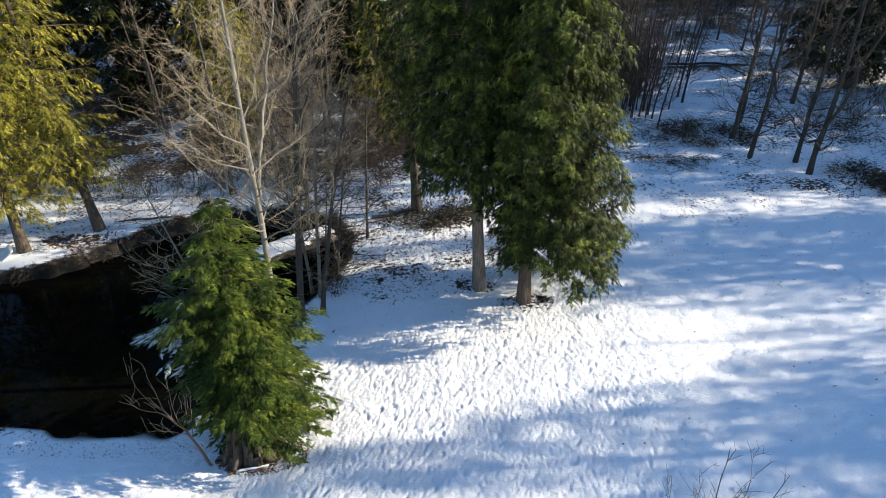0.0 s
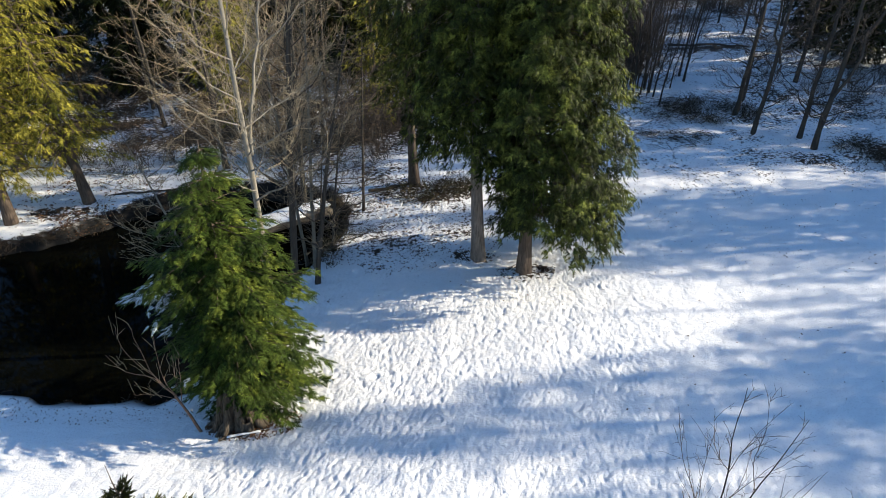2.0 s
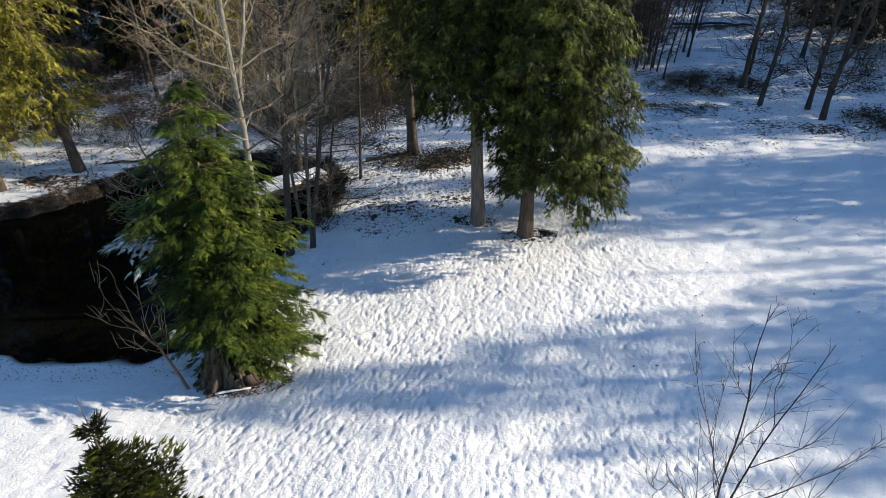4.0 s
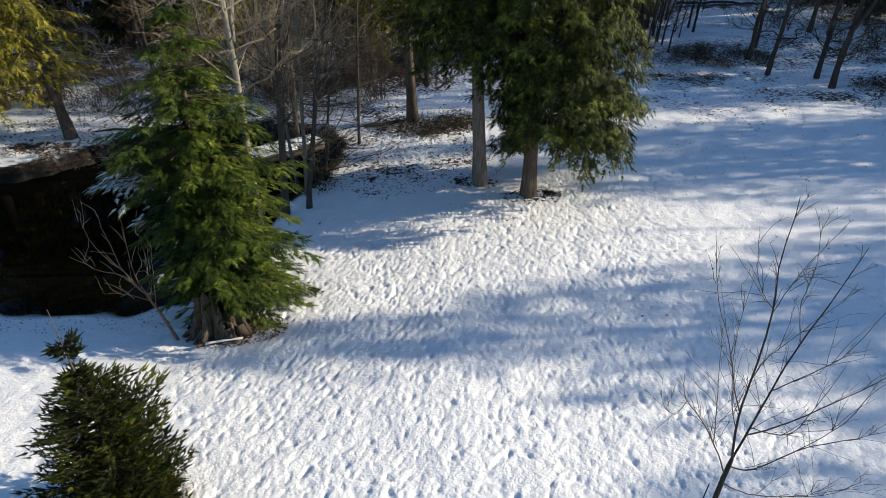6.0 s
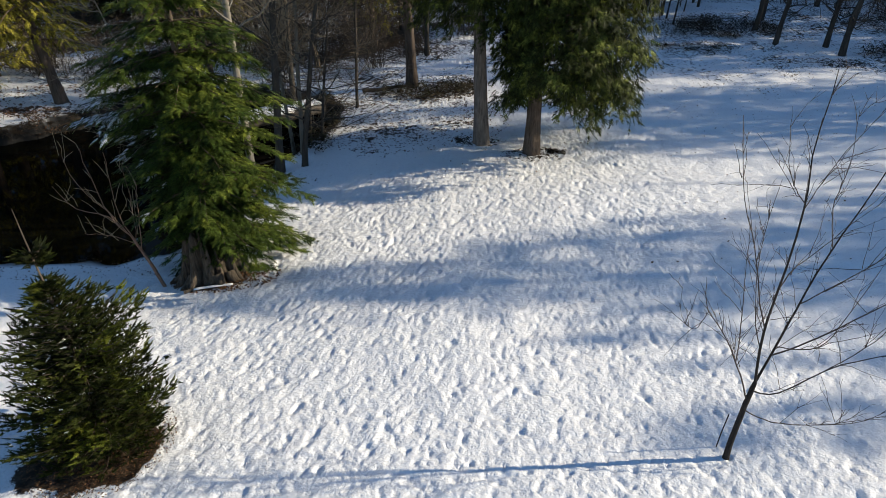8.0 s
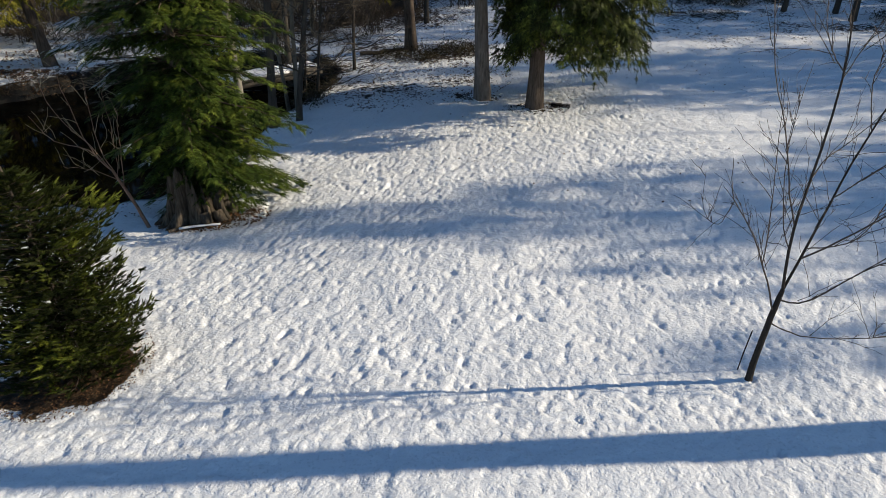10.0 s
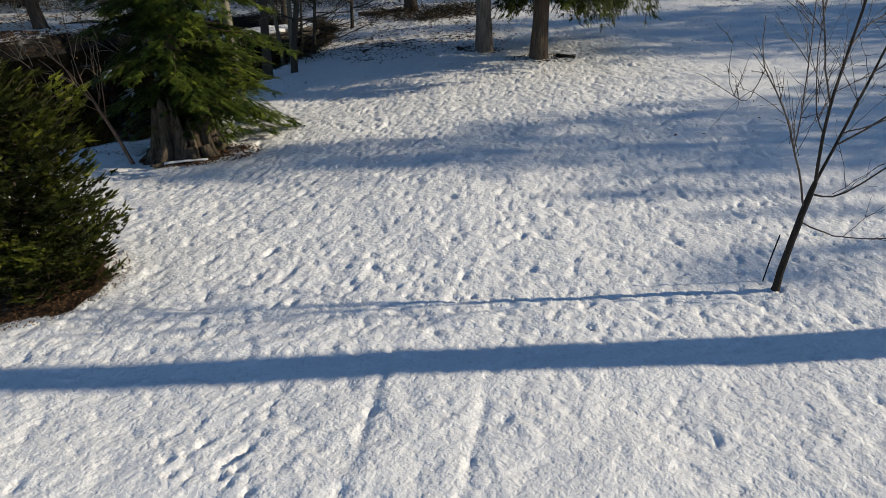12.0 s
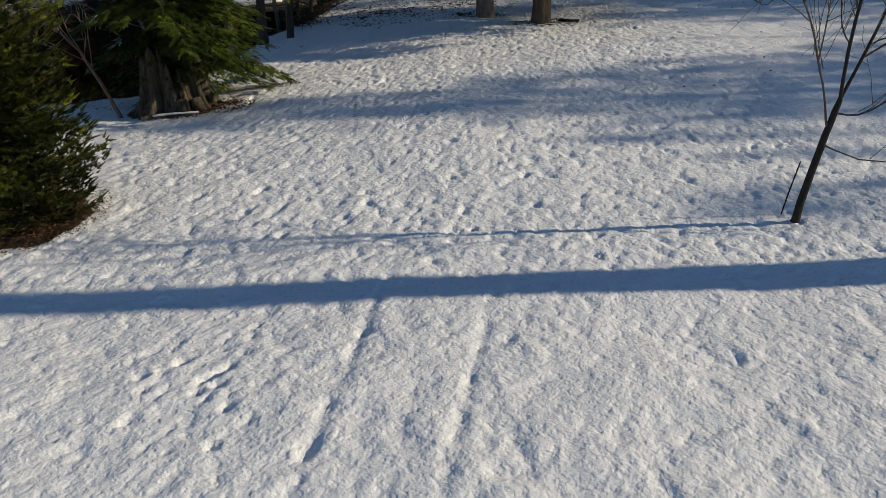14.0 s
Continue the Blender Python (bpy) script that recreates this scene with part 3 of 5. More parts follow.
# ---------------------------------------------------------------- the hemlock on its old stump
def stump_mesh():
    """A wide, fluted, hollow-topped cedar stump with flaring roots."""
    rng = np.random.default_rng(5)
    n, rows = 84, 12
    ang = np.linspace(0, 2 * np.pi, n, endpoint=False)
    flute = 0.36 * np.abs(np.sin(ang * 4.5 + 0.6)) ** 0.6 - 0.20 - 0.42 * (np.sin(ang * 11 + 2) > 0.70) + 0.05 * rng.normal(0, 1, n)
    tops = 1.15 + 0.28 * np.sin(ang * 3 + 1) + 0.18 * rng.normal(0, 1, n)
    v = []
    for k in range(rows):
        t = k / (rows - 1)
        r = 0.72 * (1 - 0.22 * t + 0.42 * (1 - t) ** 4) * (1 + flute * (1.1 - 0.35 * t)) + 0.015 * rng.normal(0, 1, n)
        v.append(np.stack([r * np.cos(ang) * 1.15, r * np.sin(ang) * 0.85, -0.25 + (tops + 0.25) * t], axis=1))
    for k in range(4):
        t = k / 3
        r = (0.72 * 0.78 - 0.12) * (1 + flute * 0.5) * (1 - 0.25 * t)
        v.append(np.stack([r * np.cos(ang) * 1.15, r * np.sin(ang) * 0.85, tops - 0.06 - 0.75 * t], axis=1))
    rows += 4
    b = Buf()
    i, j = np.meshgrid(np.arange(rows - 1), np.arange(n), indexing="ij")
    b.add(np.concatenate(v), np.stack([i * n + j, i * n + (j + 1) % n, (i + 1) * n + (j + 1) % n, (i + 1) * n + j], axis=-1).reshape(-1, 4))
    b.f.append(np.arange((rows - 1) * n, rows * n, dtype=np.int32)[None, :])
    return b


STUMP_AT = (-6.62, 15.55)
stump = thing("tree_stump", (*STUMP_AT, gz(*STUMP_AT)), "broad weathered grey stump with a hemlock growing out of it", "tree stump")
part("stump_body", stump_mesh(), STUMP_WOOD, stump, "", True)
rng = np.random.default_rng(8)
for az in (-0.5, -1.1, -2.2, -2.9):
    a = np.array([math.cos(az) * 0.7, math.sin(az) * 0.55, 0.35])
    e = np.array([math.cos(az) * 1.25, math.sin(az) * 0.95, -0.10])
    root = Buf()
    root.tube(wobble_line(a, e, 6, 0.2, rng, 0.06), np.linspace(0.17, 0.06, 6), 8)
    part("root", root, STUMP_WOOD, stump, "", True)



def hemlock_side(az, z):
    """Boughs keep short before the stump's face and low on the west, and reach out to the east."""
    south, east, west = max(0.0, -math.sin(az)), max(0.0, math.cos(az)), max(0.0, -math.cos(az))
    low = 1 - min(1.0, z / 6.4)
    k = 1 - low * 0.80 * south * (1 - 0.95 * east)
    if z < 2.6:
        k *= 1 + 0.20 * east
    if z < 1.8:
        k *= 1 - (1 - z / 1.8) * (0.90 * south * (1 - 0.6 * east) * (1 - 0.3 * west) + 0.2 * west)
    return max(0.05, k)


def hemlock_snow(p, rng):
    left = (p[:, 0] < -1.35) & (p[:, 2] > 3.2) & (p[:, 2] < 4.9) & (p[:, 1] < 0.6)
    spots = (p[:, 0] < -0.9) & (np.sin(p[:, 0] * 5) * np.sin(p[:, 2] * 4) * np.sin(p[:, 1] * 4) > 0.55)
    return (left & (rng.random(len(p)) < 0.75)) | (spots & (rng.random(len(p)) < 0.35))


def hemlock_profile(z):
    return float(np.interp(z, (0.0, 1.0, 2.4, 3.9, 5.3, 6.6, 7.7, 8.6, 9.1), (1.8, 2.1, 2.2, 2.25, 1.85, 1.35, 0.78, 0.28, 0.05)))


wood, green, caps = conifer_parts(21, 9.1, 2.75, base=0.05, per_metre=30, sprig=HEMLOCK_SPRIG, sp=0.14, step=0.135, droop=0.26, radius=0.17, clump=0.30, hang=0.16, fall=0.26,
                                  lean=(0.25, 0.0), jag=0.24, scale=1.1, side_reach=hemlock_side, wide=0.36, snow=hemlock_snow, low_droop=0.34, tier=0.72, profile=hemlock_profile, flat=0.16, wild=0.14)
hemlock = plant("hemlock_tree", (-6.72, 15.95, gz(*STUMP_AT) + 0.45), wood, green, CEDAR_BARK, HEMLOCK, "bright green hemlock with drooping boughs growing from an old stump", "tree")
tagged(part("lodged_snow", caps, SNOW_CAP, hemlock.children[1], "snow lodged on the shaded boughs"), kind="stuff")


# the leaning bare shrub beside the stump
def bend_through(knots, k, jitter, rng):
    """A smooth wavering line through a few knots."""
    knots = np.asarray(knots, dtype=float)
    n = len(knots)
    t = np.linspace(0, n - 1, k)
    i = np.clip(t.astype(int), 0, n - 2)
    f = (t - i)[:, None]
    p0, p1, p2, p3 = knots[np.maximum(i - 1, 0)], knots[i], knots[i + 1], knots[np.minimum(i + 2, n - 1)]
    out = 0.5 * (2 * p1 + (p2 - p0) * f + (2 * p0 - 5 * p1 + 4 * p2 - p3) * f ** 2 + (3 * p1 - p0 - 3 * p2 + p3) * f ** 3)
    out[1:-1] += rng.normal(0, jitter, (k - 2, 3))
    return out


def leaning_shrub():
    rng = np.random.default_rng(31)
    w, boughs, f = Buf(), [], Buf()
    stem = bend_through([(0.05, 0, -0.12), (-0.22, 0, 0.75), (-0.55, 0.02, 1.64)], 8, 0.008, rng)
    w.tube(stem, np.linspace(0.055, 0.034, 8), 7, False)
    # share along the stem, knots of a bough, thickness
    for share, knots, r0 in ((1.0, [(-0.85, 0.0, 2.05), (-1.12, 0.0, 2.9), (-1.27, 0.05, 4.15)], 0.027), (0.98, [(-1.1, 0.1, 2.2), (-1.9, 0.1, 2.42), (-2.33, 0.1, 3.1)], 0.022),
                             (0.95, [(-0.72, -0.05, 2.5), (-0.62, -0.1, 4.1)], 0.020), (0.72, [(-0.22, 0.0, 2.15), (-0.05, 0.0, 3.3)], 0.020), (0.80, [(-0.95, -0.2, 1.75), (-1.6, -0.3, 1.9)], 0.014),
                             (0.90, [(-0.9, -0.1, 2.4), (-1.5, -0.1, 3.2), (-1.75, 0.0, 4.0)], 0.016), (0.85, [(-0.35, 0.1, 2.4), (-0.4, 0.2, 3.7)], 0.013)):
        a = np.array([np.interp(share, np.linspace(0, 1, 8), stem[:, d]) for d in range(3)])
        ln = bend_through([a, *knots], 10, 0.015, rng)
        boughs.append(Buf())
        boughs[-1].tube(ln, np.linspace(0.75 * r0, 0.005, 10), 5, False)
        for _ in range(6):
            c = ln[rng.integers(3, 10)]
            e = c + np.array([rng.normal(-0.1, 0.25), rng.normal(0, 0.2), rng.uniform(0.15, 0.7)])
            f.tube(wobble_line(c, e, 4, 0.25, rng), np.linspace(0.007, 0.0035, 4), 3, False)
    return w, boughs, f


wood, boughs, fine = leaning_shrub()
plant_bare("bare_shrub", (-7.93, 15.1), (wood, boughs, fine), bark_material("reddish_shrub_bark", (0.08, 0.042, 0.028), (0.27, 0.175, 0.125), (0.20, 0.145, 0.11), 9.0, 0.006), TWIG_PALE,
           "leaning leafless shrub with reddish bark beside the stump", "shrub")


def slab(length, width, thick, seed, arch=0.0, seg=10):
    """A worn board or bar of snow with wavering edges, lying along x."""
    r = np.random.default_rng(seed)
    b = Buf()
    x = np.linspace(-length / 2, length / 2, seg)
    prof = np.array([(-0.5, 0.0), (-0.5, 0.75), (-0.40, 1.0), (0.40, 1.0), (0.5, 0.75), (0.5, 0.0)])
    v = []
    for k, xx in enumerate(x):
        wv = width * (1 + r.normal(0, 0.05))
        zz = arch * math.sin(math.pi * k / (seg - 1))
        for py, pz in prof:
            v.append((xx, py * wv + r.normal(0, 0.01 * width), zz + pz * thick * (1 + r.normal(0, 0.06))))
    n = 6
    faces = [(k * n + j, k * n + (j + 1) % n, (k + 1) * n + (j + 1) % n, (k + 1) * n + j) for k in range(seg - 1) for j in range(n)]
    b.add(v, faces)
    b.f.append(np.array([[5, 4, 3, 2, 1, 0], [(seg - 1) * n + j for j in range(n)]], dtype=np.int32))
    return b


fallen = thing("fallen_branch", (-6.35, 14.80, gz(-6.35, 14.8) + 0.03), "snow-covered broken branch lying before the stump", "branch", turn=14)
lb = Buf()
lb.tube(wobble_line((-0.85, 0, 0.03), (0.75, 0.02, 0.05), 8, 0.12, np.random.default_rng(2)), np.linspace(0.055, 0.03, 8), 7)
part("bough", lb, STUMP_WOOD, fallen, "", True)
part("snow", slab(1.05, 0.085, 0.035, 4, 0.015), SNOW_CAP, fallen, "strip of snow on the branch", True).location = (-0.05, 0, 0.06)

# ---------------------------------------------------------------- the young spruce at the lawn's edge


def spruce_profile(z):
    """A broad dense dome under a thin leader with one whorl."""
    return float(np.interp(z, (0.0, 0.5, 1.2, 2.1, 2.62, 2.95, 3.22, 3.45, 3.75, 3.85, 4.22, 4.31, 4.34, 5.1), (1.00, 1.14, 1.16, 1.04, 0.82, 0.58, 0.38, 0.23, 0.10, 0.0, 0.15, 0.13, 0.0, 0.0)))


def spruce_side(az, z):
    """Wider low on the west; a full shoulder higher up on the east."""
    if z < 1.8:
        return 0.93 + 0.18 * max(0.0, -math.cos(az))
    return 0.90 + (0.42 * max(0.0, math.cos(az - 0.6)) if z > 2.3 else 0.0)


def spruce_snow(p, rng):
    return (p[:, 0] < 0.2) & (np.sin(p[:, 0] * 6 + 1) * np.sin(p[:, 2] * 6) * np.sin(p[:, 1] * 5) > 0.5) & (rng.random(len(p)) < 0.10)


wood, green, caps = conifer_parts(44, 5.1, 1.5, base=0.08, per_metre=88, sprig=SPRUCE_SPRIG, sp=0.13, step=0.15, droop=0.02, radius=0.045, clump=0.12, hang=-0.5, fall=0.02,
                                  tip_up=0.24, jag=0.20, limb_r=0.016, wide=0.36, lean=(-0.22, 0.0), tip_r=0.004, side_reach=spruce_side, snow=spruce_snow, profile=spruce_profile, low_droop=0.12)
spruce = plant("young_spruce", (-6.36, 8.75), wood, green, CEDAR_BARK, SPRUCE, "dense young spruce with a tall leader on bare needle litter", "tree")
tagged(part("lodged_snow", caps, SNOW_CAP, spruce.children[1], "crumbs of snow among the needles"), kind="stuff")


def leaf_litter(name, centre, rx, ry, count, size, seed, material, label, lift=0.015, flat=0.35):
    """Loose leaves, twigs and cone scales lying on the ground, each its own bent blade."""
    r = np.random.default_rng(seed)
    a, d = r.uniform(0, 6.283, count), np.sqrt(r.random(count))
    x, y = centre[0] + rx * d * np.cos(a), centre[1] + ry * d * np.sin(a)
    z = ground_base(x, y) + lift + r.random(count) * 0.03 + 0.05
    v = np.array([(-0.5, 0, 0), (0, -0.32, 0.10), (0.5, 0, 0.04), (0, 0.32, 0.12)])
    f = np.array([(0, 1, 2, 3)])
    yaw = r.uniform(0, 6.283, count)
    ax = np.stack([np.cos(yaw), np.sin(yaw), r.normal(0, flat, count)], axis=1)
    up = np.stack([r.normal(0, flat, count), r.normal(0, flat, count), np.ones(count)], axis=1)
    b = Buf()
    scatter(b, (v, f), np.stack([x, y, z], axis=1), ax, up, size * r.uniform(0.5, 1.5, count))
    return tagged(part(name, b, material), label, "leaf litter", kind="stuff")


leaf_litter("leaf_litter", (-6.55, 8.75), 1.35, 1.4, 3200, 0.034, 12, LEAF_BROWN, "brown needles and leaves under the young spruce")
leaf_litter("leaf_litter", (-6.2, 15.3), 1.6, 0.8, 1300, 0.07, 13, LEAF_BROWN, "brown fallen leaves round the stump")

# ---------------------------------------------------------------- the sapling and its stake
def sapling_parts():
    rng = np.random.default_rng(77)
    w, boughs, shoots = Buf(), [], []
    stem = bend_through([(0, 0, -0.1), (0.02, 0, 0.6), (0.07, 0, 1.35), (0.12, 0, 1.87)], 10, 0.004, rng)
    w.tube(stem, [0.080, 0.060, 0.055, 0.052, 0.050, 0.049, 0.047, 0.045, 0.042, 0.034], 9, False)
    # parent limb (0 is the stem), share along it, knots, thickness
    limbs = [(0, 1.00, [(0.03, 0.05, 2.9), (0.04, 0, 3.75), (0.02, -0.05, 5.2), (-0.06, 0, 6.0), (-0.03, 0.05, 7.2)], 0.034),
             (0, 0.98, [(0.34, 0.1, 2.55), (0.52, 0.15, 3.3), (0.78, 0.2, 4.3), (1.12, 0.2, 5.35), (1.45, 0.3, 6.2)], 0.032),
             (0, 0.72, [(-0.30, -0.1, 2.25), (-0.72, -0.2, 3.0), (-1.15, -0.25, 3.6), (-1.30, -0.3, 4.2)], 0.022),
             (1, 0.22, [(-0.12, 0.1, 3.4), (-0.36, 0.2, 4.3), (-0.74, 0.3, 5.3), (-1.0, 0.35, 6.5)], 0.018),
             (3, 0.30, [(-0.60, -0.4, 3.1), (-0.80, -0.5, 4.1), (-1.0, -0.55, 5.3)], 0.013),
             (0, 0.86, [(0.45, -0.15, 1.75), (1.15, -0.3, 2.45), (1.8, -0.4, 2.75), (2.4, -0.4, 2.95)], 0.021),
             (2, 0.16, [(0.75, -0.2, 2.95), (1.25, -0.3, 3.45), (1.95, -0.35, 4.05), (2.5, -0.3, 4.7)], 0.021),
             (0, 0.62, [(0.30, -0.1, 1.15), (0.70, -0.15, 1.05), (1.37, -0.2, 1.05), (2.15, -0.2, 1.15), (2.65, -0.2, 1.55)], 0.017),
             (1, 0.40, [(0.35, 0.3, 3.95), (0.72, 0.5, 4.1), (1.2, 0.6, 4.55), (1.75, 0.7, 5.0)], 0.014),
             (1, 0.62, [(-0.15, 0.0, 5.5), (-0.34, 0.05, 5.9), (-0.48, 0.1, 6.7)], 0.011),
             (1, 0.60, [(0.22, 0.1, 5.45), (0.52, 0.2, 6.0), (0.95, 0.25, 6.6)], 0.011),
             (2, 0.42, [(0.95, -0.1, 4.0), (1.35, -0.2, 4.5), (1.75, -0.2, 5.4)], 0.015),
             (2, 0.62, [(0.75, 0.4, 5.0), (0.85, 0.5, 5.7), (0.80, 0.6, 6.5)], 0.011),
             (6, 0.45, [(1.75, -0.2, 2.9), (2.2, 0.0, 3.4), (2.6, 0.1, 3.7)], 0.011),
             (1, 0.14, [(0.10, 0.5, 2.9), (0.10, 0.9, 4.0), (0.25, 1.1, 5.2)], 0.014),
             (2, 0.20, [(0.55, -0.6, 3.1), (0.60, -0.9, 4.0), (0.75, -1.0, 4.9)], 0.013),
             (8, 0.55, [(1.8, -0.1, 1.0), (2.4, 0.0, 1.0), (2.9, 0.0, 1.15)], 0.009),
             (3, 0.72, [(-1.2, -0.1, 3.1), (-1.42, 0.0, 3.3), (-1.5, 0.0, 3.9)], 0.008)]
    lines = [stem]
    for up, share, knots, r0 in limbs:
        a = np.array([np.interp(share, np.linspace(0, 1, len(lines[up])), lines[up][:, d]) for d in range(3)])
        ln = bend_through([a, *knots], 16, 0.0045, rng)
        lines.append(ln)
        f = Buf()
        shoots.append(f)
        boughs.append(Buf())
        boughs[-1].tube(ln, 0.66 * r0 * (1 - np.linspace(0, 0.9, 16)) ** 0.8 + 0.0015, 6, False)
        L = float(np.linalg.norm(np.diff(ln, axis=0), axis=1).sum())
        for m in range(int(4 + L * 2.4)):
            q = rng.integers(3, 15)
            way = ln[q + 1] - ln[q]
            way /= np.linalg.norm(way) + 1e-9
            d = way + rng.normal(0, 0.55, 3) + (0, 0, 0.30)
            d /= np.linalg.norm(d)
            l2 = rng.uniform(0.2, 1.1) * (1.3 - q / 16)
            st = wobble_line(ln[q], ln[q] + d * l2, 6, 0.10, rng, -0.03)
            f.tube(st, np.linspace(0.0058, 0.0026, 6), 4, False)
            for _ in range(2):
                d3 = d + rng.normal(0, 0.5, 3)
                d3 /= np.linalg.norm(d3)
                c = st[rng.integers(1, 6)]
                f.tube(wobble_line(c, c + d3 * l2 * rng.uniform(0.2, 0.5), 4, 0.2, rng), np.linspace(0.004, 0.0022, 4), 3, False)
    return w, boughs, shoots


sapling = thing("sapling", stand((5.32, 8.32)), "leafless young tree standing alone in snow beside a thin stake", "tree")
wood, boughs, shoots = sapling_parts()
part("trunk", wood, SAPLING_BARK, sapling, "", True)
for k, (limb, twigs) in enumerate(zip(boughs, shoots)):
    tagged(part("fine_twig", twigs, TWIG_SAPLING, part("branch", limb, SAPLING_BARK if k < 2 else TWIG_SAPLING, sapling, "", True)), kind="stuff")
stake = thing("garden_stake", (5.25, 8.60, gz(5.25, 8.60)), "thin dark metal stake stuck in snow by the sapling", "stake")
sb = Buf()
sb.tube([(0, 0, -0.15), (0.03, 0.0, 0.40), (0.07, 0.0, 0.84), (0.072, 0, 0.88)], [0.011, 0.011, 0.011, 0.004], 6)
part("rod", sb, IRON, stake)

# ---------------------------------------------------------------- the cedars behind the lawn
def cedar_parts(seed, height, edge, top, boughs, sprig, scale=1.0, radius=0.38, lean=(0.0, 0.0), string=(2, 6), pitch=0.30, limb_r=0.035):
    """Trunk and crown of a red cedar: drooping boughs whose side shoots hang down in strings of flat sprays.
    edge: the crown's radius by heading and height, zero where no boughs end; top: where the boughs stop."""
    rng = np.random.default_rng(seed)
    trunk, crown = Buf(), Buf()
    ks = np.linspace(0, 1, 14)
    spine = np.stack([lean[0] * ks + 0.05 * np.sin(ks * 6 + seed), lean[1] * ks, ks * height], axis=1)
    spine[0, 2] = -0.2
    rad = radius * (1 - ks) ** 0.8 * (1 + 0.32 * np.exp(-ks * 26)) + 0.015
    n = 22
    ang = np.linspace(0, 2 * np.pi, n, endpoint=False)
    flute = 1 + 0.09 * np.sin(ang * 5 + seed) + 0.05 * np.sin(ang * 9 + 1)
    rings = [np.stack([c[0] + r * (flute if k < 4 else 1) * np.cos(ang), c[1] + r * (flute if k < 4 else 1) * np.sin(ang), np.full(n, c[2])], axis=1) for k, (c, r) in enumerate(zip(spine, rad))]
    i, j = np.meshgrid(np.arange(13), np.arange(n), indexing="ij")
    trunk.add(np.concatenate(rings), np.stack([i * n + j, i * n + (j + 1) % n, (i + 1) * n + (j + 1) % n, (i + 1) * n + j], axis=-1).reshape(-1, 4))
    P, A, U = [], [], []
    for k in range(boughs):
        az = k * 2.39996 + rng.normal(0, 0.3)
        z = 0.4 + (top - 0.4) * (k + rng.random()) / boughs
        full = edge(az, z)
        if full < 0.3 or (z < 3.0 and rng.random() < 0.15):
            continue
        R = full * (1 + 0.16 * math.sin(az * 3 + z * 1.1 + seed) * math.sin(z * 1.9 + seed)) * (rng.uniform(0.84, 1.02) if k % 3 else rng.uniform(0.45, 0.8))
        z0 = min(height * 0.96, max(z + R * rng.uniform(0.10, 0.34), 2.2 + rng.random()))
        start = np.array([np.interp(z0, spine[:, 2], spine[:, d]) for d in range(3)])
        q = 8
        s = np.linspace(0, 1, q)
        bend = az + rng.normal(0, 0.10) * s
        line = start + np.stack([np.cos(bend) * s * R, np.sin(bend) * s * R, (z - z0) * s ** 1.7 + 0.06 * R * np.sin(s * 3.1)], axis=1)
        line[1:] += rng.normal(0, 0.03, (q - 1, 3))
        trunk.tube(line, np.linspace(limb_r * (0.5 + 0.12 * R), 0.005, q), 4, False)
        m = max(3, int(R / pitch))
        u = np.clip(0.22 + 0.80 * ((np.arange(m) + rng.random(m)) / m) ** 0.7, 0, 1)
        u = np.concatenate([u, u, [1.0, 0.97]])
        side = np.concatenate([np.full(m, 1.0), np.full(m, -1.0), [0.0, 0.0]])
        c = np.stack([np.interp(u, s, line[:, d]) for d in range(3)], axis=1)
        out = rng.uniform(0.10, 0.62, len(u)) * (1.15 - 0.6 * u) * np.abs(side) * min(1.0, 0.3 + R / 4)
        head = az + side * rng.uniform(0.7, 1.3, len(u))
        c += np.stack([np.cos(head) * out, np.sin(head) * out, -0.35 * out], axis=1)
        count = rng.integers(string[0], string[1], len(u))
        idx = np.repeat(np.arange(len(u)), count)
        order = np.concatenate([np.arange(v) for v in count])
        d = order * 0.115 * scale
        turn = head[idx] * 0.5 + az * 0.5 + rng.normal(0, 0.8, len(idx))
        way = np.stack([np.cos(turn), np.sin(turn), np.zeros(len(idx))], axis=1)
        pos = c[idx] + way * (0.16 * scale * np.sqrt(order + 0.3))[:, None]
        pos[:, 2] -= d * 0.95
        pos += rng.normal(0, 0.075 * scale, pos.shape)
        ax = way * rng.uniform(0.5, 1.0, len(idx))[:, None]
        ax[:, 2] = -rng.uniform(-0.05, 0.85, len(idx))
        P.append(pos)
        A.append(ax)
        U.append(np.array([0.8 * math.cos(az), 0.8 * math.sin(az), 0.75]) + rng.normal(0, 0.45, (len(idx), 3)))
    P, A, U = np.concatenate(P), np.concatenate(A), np.concatenate(U)
    holes = np.sin(P[:, 0] * 3.1 + 1.7 * np.sin(P[:, 2] * 2.0)) * np.sin(P[:, 1] * 2.6 + P[:, 2]) * np.sin(P[:, 2] * 2.7 + P[:, 0] * 1.3)
    keep = (P[:, 2] > 0.12) & (holes < 0.07 + 0.14 * rng.random(len(P)))
    P, A, U = P[keep], A[keep], U[keep]
    scatter(crown, sprig, P, A, U, scale * rng.uniform(0.6, 1.25, len(P)))
    return trunk, crown


def front_cedar_edge(az, z):
    """Full to the east down to head height, drawn in over the bare foot."""
    east, west, south = max(0.0, math.cos(az)), max(0.0, -math.cos(az)), max(0.0, -math.sin(az))
    low = 1.0 + 1.5 * (1 - east) ** 2 * 0.5 + (0.6 if east > 0.9 else 0.0) + 1.3 * south
    if z < low:
        return 0.0
    body = np.interp(z, (0.7, 1.6, 3.0, 4.6, 7.5, 12.0, 16.0), (2.3, 3.7, 4.3, 4.0, 3.4, 3.0, 0.9))
    return body * (1 - (0.80 if z < 6.5 else 0.45) * west - (0.34 if z < 5 else 0.12) * south * (1 - 0.5 * east))


